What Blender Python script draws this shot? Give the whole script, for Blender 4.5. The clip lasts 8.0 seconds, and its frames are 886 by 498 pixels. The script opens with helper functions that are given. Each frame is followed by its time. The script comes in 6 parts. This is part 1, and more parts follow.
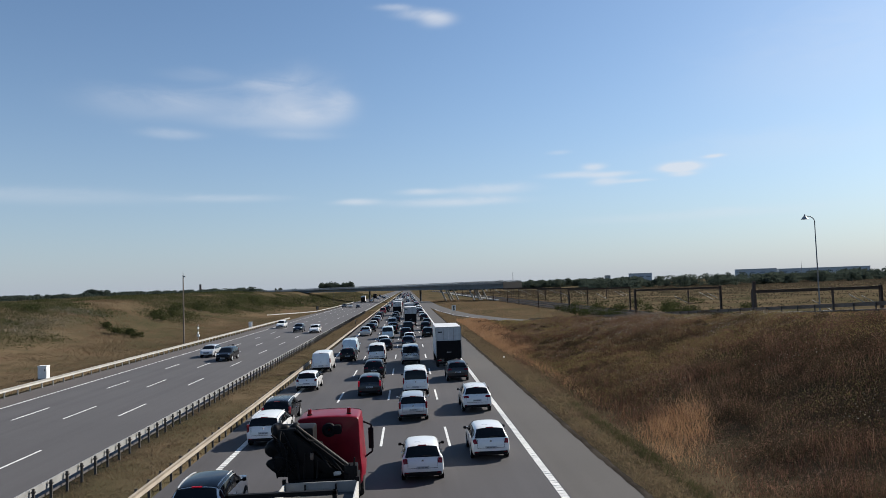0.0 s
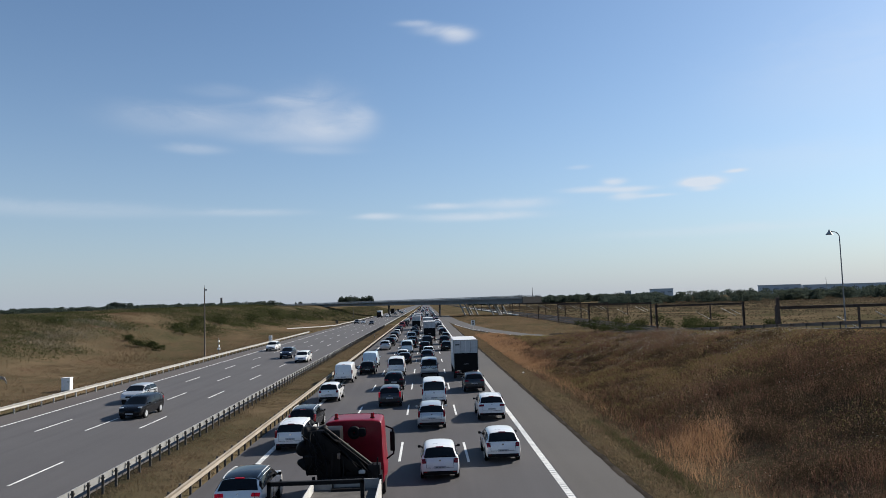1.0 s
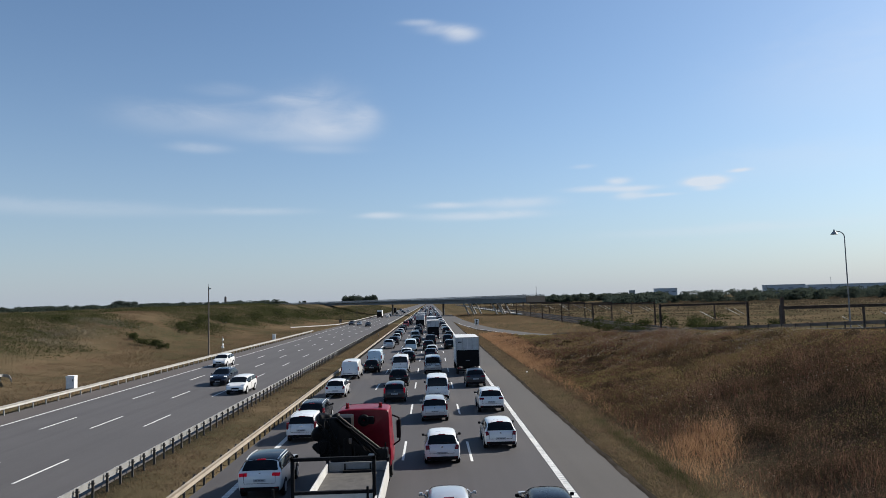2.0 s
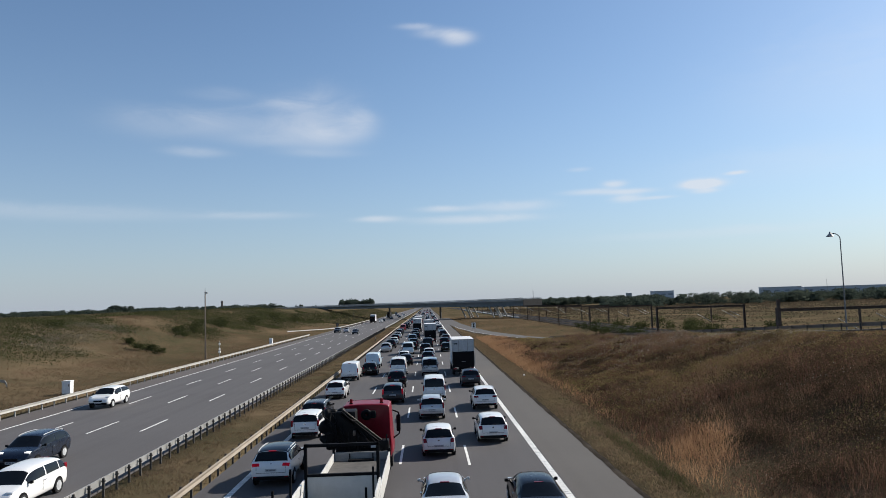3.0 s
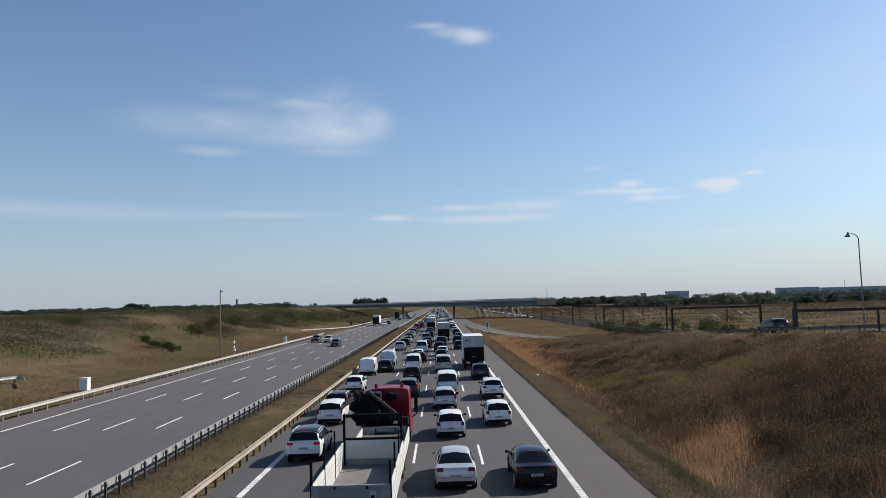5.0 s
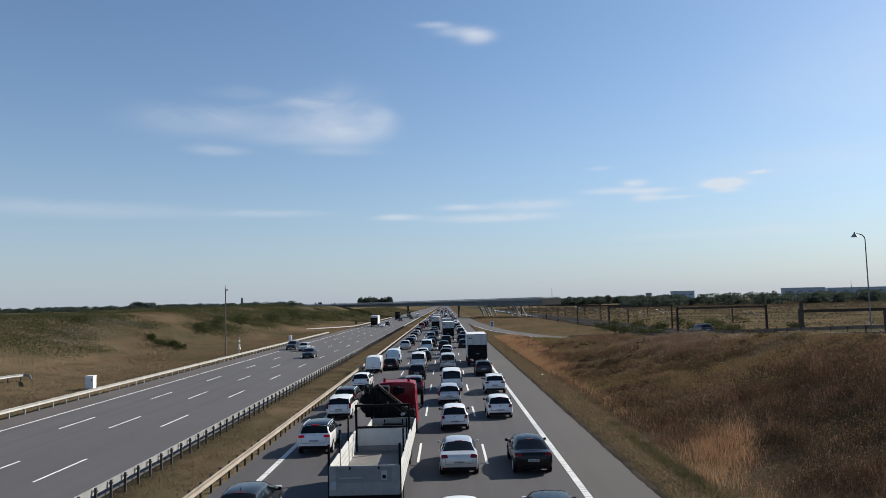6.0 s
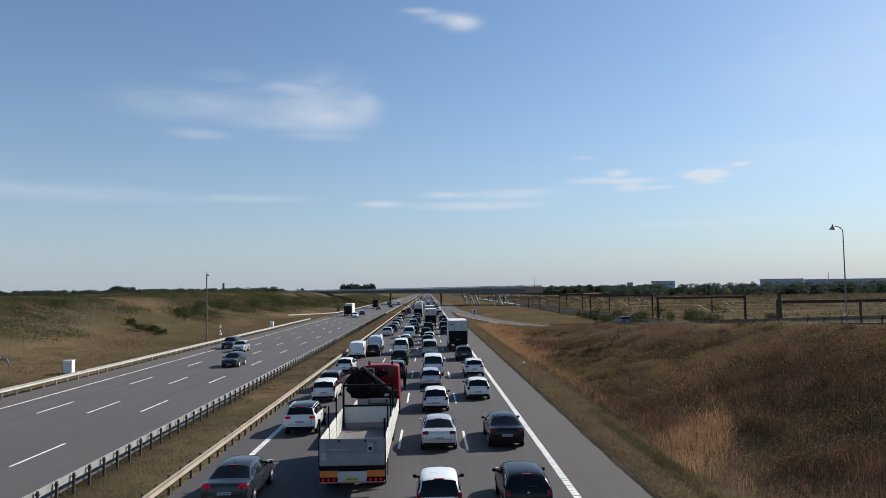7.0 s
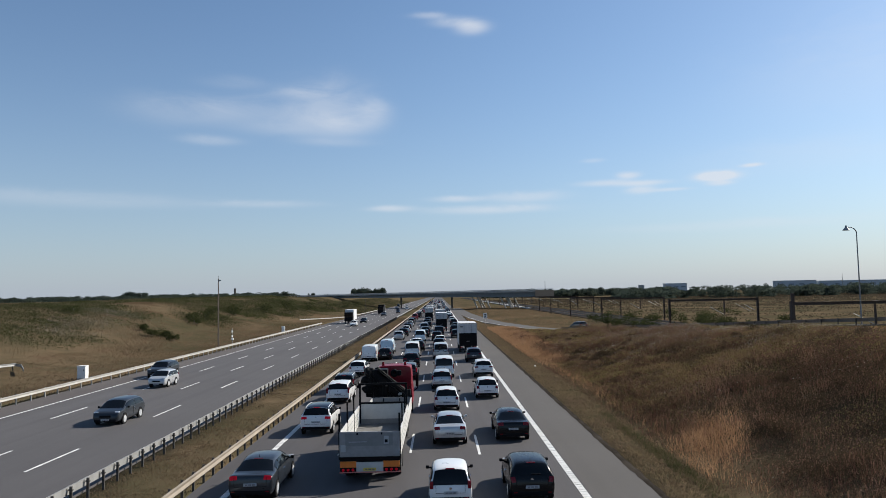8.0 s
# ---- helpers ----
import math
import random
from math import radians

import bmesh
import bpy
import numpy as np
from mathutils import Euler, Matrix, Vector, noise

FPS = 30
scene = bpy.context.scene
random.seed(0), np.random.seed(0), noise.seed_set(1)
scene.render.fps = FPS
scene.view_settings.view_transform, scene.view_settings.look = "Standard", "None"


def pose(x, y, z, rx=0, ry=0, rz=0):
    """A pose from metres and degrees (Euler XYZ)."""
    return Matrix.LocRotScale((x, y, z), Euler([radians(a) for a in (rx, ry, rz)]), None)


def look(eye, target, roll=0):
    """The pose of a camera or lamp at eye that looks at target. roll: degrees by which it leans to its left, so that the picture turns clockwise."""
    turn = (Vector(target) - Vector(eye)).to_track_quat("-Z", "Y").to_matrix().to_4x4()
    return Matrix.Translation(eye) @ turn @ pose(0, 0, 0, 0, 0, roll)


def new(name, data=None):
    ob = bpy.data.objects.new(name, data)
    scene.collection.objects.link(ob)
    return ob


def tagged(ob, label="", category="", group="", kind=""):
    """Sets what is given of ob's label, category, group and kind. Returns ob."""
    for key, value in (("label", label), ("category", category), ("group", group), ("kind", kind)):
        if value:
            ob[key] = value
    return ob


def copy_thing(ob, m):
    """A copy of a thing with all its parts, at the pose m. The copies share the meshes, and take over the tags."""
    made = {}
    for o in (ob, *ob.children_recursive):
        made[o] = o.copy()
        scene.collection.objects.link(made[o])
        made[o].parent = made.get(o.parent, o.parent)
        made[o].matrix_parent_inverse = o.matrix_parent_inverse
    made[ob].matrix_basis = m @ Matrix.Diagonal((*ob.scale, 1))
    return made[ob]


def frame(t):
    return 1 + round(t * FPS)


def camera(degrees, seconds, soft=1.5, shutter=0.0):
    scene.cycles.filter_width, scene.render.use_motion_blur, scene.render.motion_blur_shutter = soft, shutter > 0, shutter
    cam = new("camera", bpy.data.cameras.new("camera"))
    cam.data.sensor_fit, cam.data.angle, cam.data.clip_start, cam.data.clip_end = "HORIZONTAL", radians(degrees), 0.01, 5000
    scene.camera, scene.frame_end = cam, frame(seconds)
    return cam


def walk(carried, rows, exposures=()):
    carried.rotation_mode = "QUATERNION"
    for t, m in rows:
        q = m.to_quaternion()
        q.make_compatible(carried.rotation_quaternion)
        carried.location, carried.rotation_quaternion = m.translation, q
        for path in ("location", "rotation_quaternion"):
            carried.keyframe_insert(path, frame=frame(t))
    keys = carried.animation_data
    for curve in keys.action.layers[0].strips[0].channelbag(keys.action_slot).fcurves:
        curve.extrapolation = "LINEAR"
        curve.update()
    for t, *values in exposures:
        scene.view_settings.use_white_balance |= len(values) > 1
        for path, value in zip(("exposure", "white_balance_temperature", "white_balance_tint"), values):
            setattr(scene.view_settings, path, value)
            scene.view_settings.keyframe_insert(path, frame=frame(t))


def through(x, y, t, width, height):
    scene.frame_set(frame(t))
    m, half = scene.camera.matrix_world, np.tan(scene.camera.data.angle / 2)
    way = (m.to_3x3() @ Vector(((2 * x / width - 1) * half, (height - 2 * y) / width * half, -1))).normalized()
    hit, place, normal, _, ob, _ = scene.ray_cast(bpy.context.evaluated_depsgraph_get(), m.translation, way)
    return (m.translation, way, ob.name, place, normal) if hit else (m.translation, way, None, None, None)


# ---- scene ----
cam = camera(63.92, 8.0, soft=0.75)
EYE = 8.03
# seconds, turn, tilt and lean of the hand-held camera, which stands in one place on a bridge
PATH = [
    (0.0, -2.89, 3.04, 2.01),
    (0.5, -2.46, 4.24, 2.30),
    (1.0, -1.34, 4.26, 1.73),
    (1.5, -0.96, 4.14, 1.54),
    (3.0, -1.29, 4.47, 1.82),
    (3.5, -0.88, 4.54, 1.65),
    (4.0, -0.49, 4.50, 1.69),
    (4.5, -0.31, 4.46, 1.59),
    (6.0, 0.19, 4.40, 1.42),
    (6.5, 0.06, 3.99, 0.51),
    (7.0, -1.21, 3.37, 0.84),
    (7.5, -1.04, 3.68, 0.80),
    (8.0, -0.35, 3.69, 1.19),
]
walk(cam, [(t, pose(0, 0, EYE, 90 + tilt, lean, turn)) for t, turn, tilt, lean in PATH], [(0.0, 0.52, 6500, 10), (8.0, 0.52, 6500, 10)])

# ---- world, sun ----
SUN_WAY = Vector((1.28, 0.72, 1.0)).normalized()
SUN_RISE, SUN_TURN = math.asin(SUN_WAY.z), math.atan2(SUN_WAY.x, SUN_WAY.y)

world = bpy.data.worlds.new("world")
scene.world = world
world.use_nodes = True


class Nodes:
    """Short hand for building a node tree."""

    def __init__(self, tree):
        self.tree = tree

    def add(self, kind):
        return self.tree.nodes.new(kind)

    def link(self, a, b):
        self.tree.links.new(a, b)

    def maths(self, op, a, b=None, c=None, clamp=False):
        node = self.tree.nodes.new("ShaderNodeMath")
        node.operation, node.use_clamp = op, clamp
        for i, v in enumerate((a, b, c)):
            if v is None:
                continue
            if isinstance(v, (int, float)):
                node.inputs[i].default_value = v
            else:
                self.link(v, node.inputs[i])
        return node.outputs[0]

    def noise(self, vector, scale, detail=4.0, rough=0.55, distortion=0.0):
        node = self.tree.nodes.new("ShaderNodeTexNoise")
        node.inputs["Scale"].default_value, node.inputs["Detail"].default_value = scale, detail
        node.inputs["Roughness"].default_value, node.inputs["Distortion"].default_value = rough, distortion
        if vector is not None:
            self.link(vector, node.inputs["Vector"])
        return node.outputs["Fac"]

    def ramp(self, fac, stops):
        node = self.tree.nodes.new("ShaderNodeValToRGB")
        ends = node.color_ramp.elements
        while len(ends) < len(stops):
            ends.new(0.5)
        for e, (p, c) in zip(ends, stops):
            e.position, e.color = p, (*c, 1) if len(c) == 3 else c
        self.link(fac, node.inputs[0])
        return node.outputs[0]

    def mix(self, fac, a, b, how="MIX"):
        node = self.tree.nodes.new("ShaderNodeMix")
        node.data_type, node.blend_type = "RGBA", how
        for sock, v in ((node.inputs[0], fac), (node.inputs[6], a), (node.inputs[7], b)):
            if isinstance(v, (int, float)):
                sock.default_value = v
            elif isinstance(v, tuple):
                sock.default_value = (*v, 1)
            else:
                self.link(v, sock)
        return node.outputs[2]


def build_sky():
    n = Nodes(world.node_tree)
    back = world.node_tree.nodes["Background"]
    sky = n.add("ShaderNodeTexSky")
    sky.sky_type, sky.sun_disc, sky.sun_elevation, sky.sun_rotation = "NISHITA", False, SUN_RISE, SUN_TURN
    sky.altitude, sky.air_density, sky.dust_density, sky.ozone_density = 10, 1.0, 0.6, 3.2
    way = n.add("ShaderNodeTexCoord").outputs["Generated"]
    split = n.add("ShaderNodeSeparateXYZ")
    n.link(way, split.inputs[0])
    turn = n.maths("MULTIPLY", n.maths("ARCTAN2", split.outputs[0], split.outputs[1]), 57.2958)
    rise = n.maths("MULTIPLY", n.maths("ARCSINE", split.outputs[2]), 57.2958)
    stretch = n.add("ShaderNodeCombineXYZ")
    n.link(n.maths("MULTIPLY", turn, 0.35), stretch.inputs[0])
    n.link(rise, stretch.inputs[1])
    wisps = n.noise(stretch.outputs[0], 0.55, 6.0, 0.62, 0.6)
    # thin high clouds: turn, rise, half width, half height, strength
    clouds = ((-19.5, 14.2, 4.5, 1.1, 0.3), (-14.5, 14.5, 4.0, 1.2, 0.26), (-16.0, 16.6, 2.5, 0.5, 0.2), (-11.0, 16.0, 2.2, 0.5, 0.22), (-8.7, 15.1, 3.6, 1.9, 0.44), (-9.5, 13.5, 3.8, 1.1, 0.3),
              (-4.9, 14.6, 1.5, 1.0, 0.5), (-7.0, 13.6, 2.6, 0.8, 0.36), (-8.0, 12.3, 3.0, 0.35, 0.26), (-17.7, 12.2, 2.2, 0.4, 0.45), (-13.0, 13.2, 3.0, 0.5, 0.18),
              (-0.2, 21.9, 1.6, 0.25, 0.45), (1.6, 21.4, 1.8, 0.4, 0.6), (3.2, 20.9, 1.4, 0.5, 0.85), (1.8, 7.7, 2.2, 0.25, 0.7), (7.2, 7.7, 3.2, 0.45, 0.6), (4.5, 6.8, 5.0, 0.35, 0.75), (-3.7, 7.0, 1.9, 0.25, 0.7),
              (15.3, 9.0, 0.9, 0.3, 1.0), (13.5, 8.5, 2.2, 0.25, 0.7), (16.3, 8.3, 2.0, 0.22, 0.8), (16.2, 7.8, 1.2, 0.3, 0.8), (18.3, 7.7, 1.5, 0.14, 0.6), (12.6, 10.3, 0.9, 0.18, 0.35),
              (21.8, 8.5, 1.5, 0.36, 2.6), (22.0, 7.95, 1.0, 0.2, 0.9), (24.2, 9.1, 0.8, 0.15, 1.1), (-14.0, 7.4, 4.5, 0.3, 0.35), (-27.0, 7.4, 9.0, 0.6, 0.3), (29.0, 9.5, 9.0, 1.4, 0.2), (32.0, 15.0, 9.0, 3.5, 0.2), (23.0, 4.8, 9.0, 0.4, 0.3))
    total = None
    for a, e, w, h, s in clouds:
        dx = n.maths("DIVIDE", n.maths("SUBTRACT", turn, a), w)
        dy = n.maths("DIVIDE", n.maths("SUBTRACT", rise, n.maths("ADD", e, n.maths("MULTIPLY", n.maths("SUBTRACT", wisps, 0.5), h * 1.2))), h)
        r = n.maths("ADD", n.maths("MULTIPLY", dx, dx), n.maths("MULTIPLY", dy, dy))
        spot = n.maths("MULTIPLY", n.maths("POWER", 2.718, n.maths("MULTIPLY", n.maths("POWER", r, 1.25), -1.2)), s)
        total = spot if total is None else n.maths("ADD", total, spot)
    veil = n.maths("MULTIPLY", total, n.maths("MULTIPLY_ADD", wisps, 1.5, 0.1, clamp=True), clamp=True)
    # pale haze all round above the horizon
    haze = n.maths("MULTIPLY", n.maths("POWER", 2.718, n.maths("MULTIPLY", n.maths("ABSOLUTE", rise), -0.13)), 0.82)
    clear = n.mix(1.0, sky.outputs[0], (0.9, 0.99, 1.03), "MULTIPLY")
    low = n.mix(haze, clear, (3.5, 4.0, 4.95))
    lit = n.mix(n.maths("MULTIPLY", veil, 0.75), low, (6.2, 6.5, 7.0))
    n.link(lit, back.inputs[0])
    back.inputs[1].default_value = 0.083


build_sky()
sun = new("sun", bpy.data.lights.new("sun", "SUN"))
sun.data.energy, sun.data.angle, sun.data.color = 5.0, radians(0.6), (1.0, 0.94, 0.84)
sun.matrix_world = look(SUN_WAY * 100, (0, 0, 0))


# ---- materials ----
def plain(name, colour, rough=0.5, metal=0.0, vary=0.12, scale=3.0, bump=0.0, coat=0.0, glow=0.0, fine=40.0, spec=0.5):
    """A surface with broad stains and fine grain."""
    m = bpy.data.materials.new(name)
    m.use_nodes = True
    n = Nodes(m.node_tree)
    b = m.node_tree.nodes["Principled BSDF"]
    at = n.add("ShaderNodeTexCoord").outputs["Object"]
    broad, grain = n.noise(at, scale, 5.0), n.noise(at, fine, 2.0)
    both = n.maths("ADD", n.maths("MULTIPLY", broad, 0.7), n.maths("MULTIPLY", grain, 0.3))
    lo, hi = tuple(max(0.0, c * (1 - vary * 1.6)) for c in colour), tuple(min(1.0, c * (1 + vary * 1.6)) for c in colour)
    n.link(n.ramp(both, [(0.3, lo), (0.7, hi)]), b.inputs["Base Color"])
    b.inputs["Metallic"].default_value, b.inputs["Coat Weight"].default_value = metal, coat
    b.inputs["Specular IOR Level"].default_value = spec
    b.inputs["Coat Roughness"].default_value = 0.06
    n.link(n.maths("MULTIPLY_ADD", broad, 0.16, rough - 0.08, clamp=True), b.inputs["Roughness"])
    if bump:
        node = n.add("ShaderNodeBump")
        node.inputs["Strength"].default_value, node.inputs["Distance"].default_value = bump, 0.02
        n.link(both, node.inputs["Height"])
        n.link(node.outputs[0], b.inputs["Normal"])
    if glow:
        b.inputs["Emission Color"].default_value, b.inputs["Emission Strength"].default_value = (*colour, 1), glow
    return m


def asphalt(name, colour, streak):
    """Worn asphalt: chippings, long stains along the wheel tracks, patches."""
    m = bpy.data.materials.new(name)
    m.use_nodes = True
    n = Nodes(m.node_tree)
    b = m.node_tree.nodes["Principled BSDF"]
    at = n.add("ShaderNodeTexCoord").outputs["Object"]
    along = n.add("ShaderNodeMapping")
    along.inputs["Scale"].default_value = (0.9, 0.02, 1)
    n.link(at, along.inputs[0])
    tracks = n.noise(along.outputs[0], 1.3, 4.0)
    patches = n.noise(at, 0.12, 5.0, 0.6)
    chips = n.noise(at, 45.0, 2.0)
    f = n.maths("ADD", n.maths("ADD", n.maths("MULTIPLY", tracks, streak), n.maths("MULTIPLY", patches, 0.35)), n.maths("MULTIPLY", chips, 0.25))
    n.link(n.ramp(f, [(0.25, tuple(c * 0.72 for c in colour)), (0.9, tuple(c * 1.3 for c in colour))]), b.inputs["Base Color"])
    b.inputs["Roughness"].default_value = 0.82
    b.inputs["Specular IOR Level"].default_value = 0.3
    node = n.add("ShaderNodeBump")
    node.inputs["Strength"].default_value, node.inputs["Distance"].default_value = 0.25, 0.01
    n.link(chips, node.inputs["Height"])
    n.link(node.outputs[0], b.inputs["Normal"])
    return m


def meadow(name, tones, scale, island, rough=0.9, through=0.0):
    """Dry meadow: patches of several tones; single stalks differ."""
    m = bpy.data.materials.new(name)
    m.use_nodes = True
    n = Nodes(m.node_tree)
    b = m.node_tree.nodes["Principled BSDF"]
    at = n.add("ShaderNodeTexCoord").outputs["Object"]
    patch = n.noise(at, scale, 5.0, 0.6, 0.4)
    small = n.noise(at, scale * 9, 4.0, 0.6)
    f = n.maths("ADD", n.maths("MULTIPLY", patch, 0.7), n.maths("MULTIPLY", small, 0.3))
    if island:
        each = n.add("ShaderNodeNewGeometry").outputs["Random Per Island"]
        f = n.maths("ADD", f, n.maths("MULTIPLY", n.maths("SUBTRACT", each, 0.5), island))
    step = 0.34 / (len(tones) - 1)
    col = n.ramp(f, [(0.33 + i * step, c) for i, c in enumerate(tones)])
    n.link(col, b.inputs["Base Color"])
    b.inputs["Roughness"].default_value, b.inputs["Specular IOR Level"].default_value = rough, 0.0
    if through:
        trans = n.add("ShaderNodeBsdfTranslucent")
        n.link(col, trans.inputs["Color"])
        mixed = n.add("ShaderNodeMixShader")
        mixed.inputs[0].default_value = through
        out = m.node_tree.nodes["Material Output"]
        n.link(b.outputs[0], mixed.inputs[1])
        n.link(trans.outputs[0], mixed.inputs[2])
        n.link(mixed.outputs[0], out.inputs[0])
    return m


def rumble_paint(name):
    return plain(name, (0.6, 0.6, 0.58), 0.7, vary=0.15, scale=2.0, fine=25)


DRY, BROWN, STRAW, OLIVE, RUST = (0.14, 0.078, 0.053), (0.052, 0.03, 0.024), (0.2, 0.122, 0.085), (0.068, 0.058, 0.03), (0.12, 0.06, 0.045)
ASPHALT_R = asphalt("asphalt_worn", (0.0651, 0.0614, 0.0636), 0.5)
ASPHALT_L = asphalt("asphalt_smooth", (0.0798, 0.0752, 0.076), 0.5)
ASPHALT_S = asphalt("asphalt_shoulder", (0.084, 0.076, 0.07), 0.25)
PAINT = rumble_paint("road_paint")
GROUND = meadow("dry_ground", ((0.0416, 0.0424, 0.0224), (0.0592, 0.0536, 0.0304), (0.0816, 0.064, 0.0392), (0.116, 0.0864, 0.0536), (0.106, 0.068, 0.0448)), 0.035, 0)
WEEDS = meadow("dry_weeds", (RUST, (0.068, 0.0464, 0.0288), BROWN, OLIVE, RUST, DRY, STRAW), 0.09, 0.3, through=0.55)
TALL = meadow("straw_grass", ((0.222, 0.122, 0.0666), (0.296, 0.174, 0.0962), (0.37, 0.233, 0.137)), 0.25, 0.25, through=0.5)
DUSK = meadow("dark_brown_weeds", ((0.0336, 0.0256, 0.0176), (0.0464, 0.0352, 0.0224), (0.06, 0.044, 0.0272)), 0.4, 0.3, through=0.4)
GREEN = meadow("green_verge_grass", ((0.051, 0.0561, 0.0255), (0.0723, 0.0723, 0.034), (0.0978, 0.0808, 0.0425)), 0.3, 0.4, through=0.4)
SHORT = meadow("short_turf", ((0.12, 0.086, 0.059), (0.155, 0.112, 0.075), (0.12, 0.096, 0.055), (0.185, 0.134, 0.088)), 0.25, 0.2, through=0.65)
SCRUB = meadow("grey_green_scrub", ((0.0448, 0.048, 0.024), (0.0624, 0.0624, 0.032), (0.084, 0.0776, 0.0416), (0.108, 0.0896, 0.0528), (0.14, 0.106, 0.0696)), 0.05, 0.16, through=0.55)
FIELD = meadow("field_scrub", ((0.0484, 0.0484, 0.0296), (0.0702, 0.0585, 0.039), (0.0897, 0.0663, 0.0468), (0.117, 0.0858, 0.0585)), 0.03, 0.25, through=0.4)
OLIVES = meadow("olive_weeds", ((0.1, 0.086, 0.034), (0.15, 0.128, 0.05), (0.2, 0.162, 0.066), (0.22, 0.152, 0.08)), 0.15, 0.25, through=0.5)
DRY_TOPS = meadow("dry_flower_tops", ((0.09, 0.053, 0.042), (0.13, 0.08, 0.063), (0.19, 0.125, 0.1)), 0.2, 0.4, through=0.5)
LOW_SCRUB = meadow("low_green_scrub", ((0.04, 0.047, 0.02), (0.056, 0.062, 0.027), (0.078, 0.078, 0.036)), 0.1, 0.2, through=0.5)
DRYLAND = meadow("dry_meadow_grass", ((0.156, 0.0968, 0.064), (0.123, 0.0927, 0.0541), (0.164, 0.115, 0.0738), (0.193, 0.123, 0.0804)), 0.05, 0.16, through=0.65)
LEAF = meadow("dark_leaves", ((0.0272, 0.0344, 0.0144), (0.04, 0.048, 0.0192), (0.0576, 0.0616, 0.0256)), 0.2, 0.5, through=0.40)
# far foliage: the bluish haze of the distance is mixed into these tones
HAZED_LEAF = meadow("hazed_distant_leaves", ((0.0465, 0.062, 0.0527), (0.0558, 0.0713, 0.057), (0.0682, 0.0806, 0.0608)), 0.01, 0.35, through=0.45)
THISTLE = meadow("pale_seed_heads", ((0.187, 0.162, 0.132), (0.306, 0.272, 0.23)), 0.3, 0.5, through=0.3)
GALV = plain("galvanised_steel", (0.297, 0.297, 0.289), 0.55, 0.4, vary=0.12, scale=1.5, bump=0.05)
SOIL = plain("dark_road_edge", (0.042, 0.036, 0.03), 0.95, vary=0.4, scale=1.0, fine=10, bump=0.4, spec=0.0)
RUST_RAIL = plain("brown_rail_steel", (0.12, 0.095, 0.08), 0.5, 0.4, vary=0.2)
CREAM_RAIL = plain("cream_rail_steel", (0.323, 0.31, 0.285), 0.6, 0.2, vary=0.12, scale=1.2)
GALV_OLD = plain("weathered_steel_rail", (0.264, 0.225, 0.178), 0.65, 0.15, vary=0.15, scale=1.2)
POST_DARK = plain("dark_steel_post", (0.075, 0.068, 0.06), 0.7, 0.4, vary=0.3)
RUSTY = plain("rusty_steel", (0.062, 0.043, 0.033), 0.8, 0.2, vary=0.35, scale=2)
CONCRETE = plain("concrete", (0.306, 0.302, 0.289), 0.85, vary=0.2, scale=0.5, bump=0.1)
BALLAST = plain("ballast", (0.06, 0.0496, 0.0416), 0.95, vary=0.4, scale=1.0, fine=8, bump=0.5, spec=0.0)
WHITE_BOX = plain("white_cabinet_paint", (0.75, 0.75, 0.73), 0.5, vary=0.08)
TYRE = plain("tyre_rubber", (0.011, 0.011, 0.012), 0.85, vary=0.25)
RIM = plain("alloy", (0.5, 0.51, 0.52), 0.35, 0.25, vary=0.1)
BLACK = plain("black_plastic", (0.006, 0.006, 0.007), 0.7, vary=0.25, spec=0.12)
GLASS = plain("tinted_window", (0.004, 0.005, 0.006), 0.08, vary=0.2, spec=0.3)
LAMP_RED = plain("red_lamp_lens", (0.17, 0.003, 0.009), 0.25, vary=0.1, coat=0.15, spec=0.3)
LAMP_LIT = plain("lit_red_lamp", (0.28, 0.002, 0.012), 0.4, vary=0.0, glow=0.25, spec=0.2)
LAMP_CLEAR = plain("headlamp_lens", (0.55, 0.57, 0.6), 0.12, 0.2, vary=0.1, coat=0.6)
LAMP_ON = plain("lit_headlamp", (1.0, 0.98, 0.92), 0.3, vary=0.0, glow=0.6)
PLATE = plain("number_plate", (0.36, 0.38, 0.4), 0.45, vary=0.05)
PLATE_INK = plain("plate_ink", (0.12, 0.12, 0.13), 0.6)
PLATE_YELLOW = plain("yellow_number_plate", (0.65, 0.5, 0.08), 0.45, vary=0.05)
CHROME = plain("chrome", (0.7, 0.7, 0.7), 0.15, 1.0, vary=0.05)
ORANGE = plain("orange_reflector", (0.75, 0.2, 0.03), 0.35, vary=0.08)
RED_PAINT = plain("red_truck_paint", (0.165, 0.002, 0.012), 0.4, vary=0.12, coat=0.15, spec=0.3)
BED_WHITE = plain("white_dropside_panel", (0.504, 0.5, 0.477), 0.45, vary=0.12, scale=1.5)
BED_FLOOR = plain("worn_grey_deck", (0.136, 0.132, 0.124), 0.7, vary=0.25, scale=1.2)
GREY_PANEL = plain("grey_tailgate_panel", (0.2, 0.205, 0.21), 0.5, 0.1, vary=0.1)
CRANE = plain("black_crane_steel", (0.006, 0.0055, 0.006), 0.55, 0.0, vary=0.35, spec=0.15)
TARP = plain("white_box_body", (0.595, 0.595, 0.595), 0.5, vary=0.06, scale=0.8)
# wall colour of the far halls, tinted grey-blue to stand for haze
HALL = plain("hazed_pale_cladding", (0.344, 0.394, 0.451), 0.6, vary=0.06, scale=0.02)
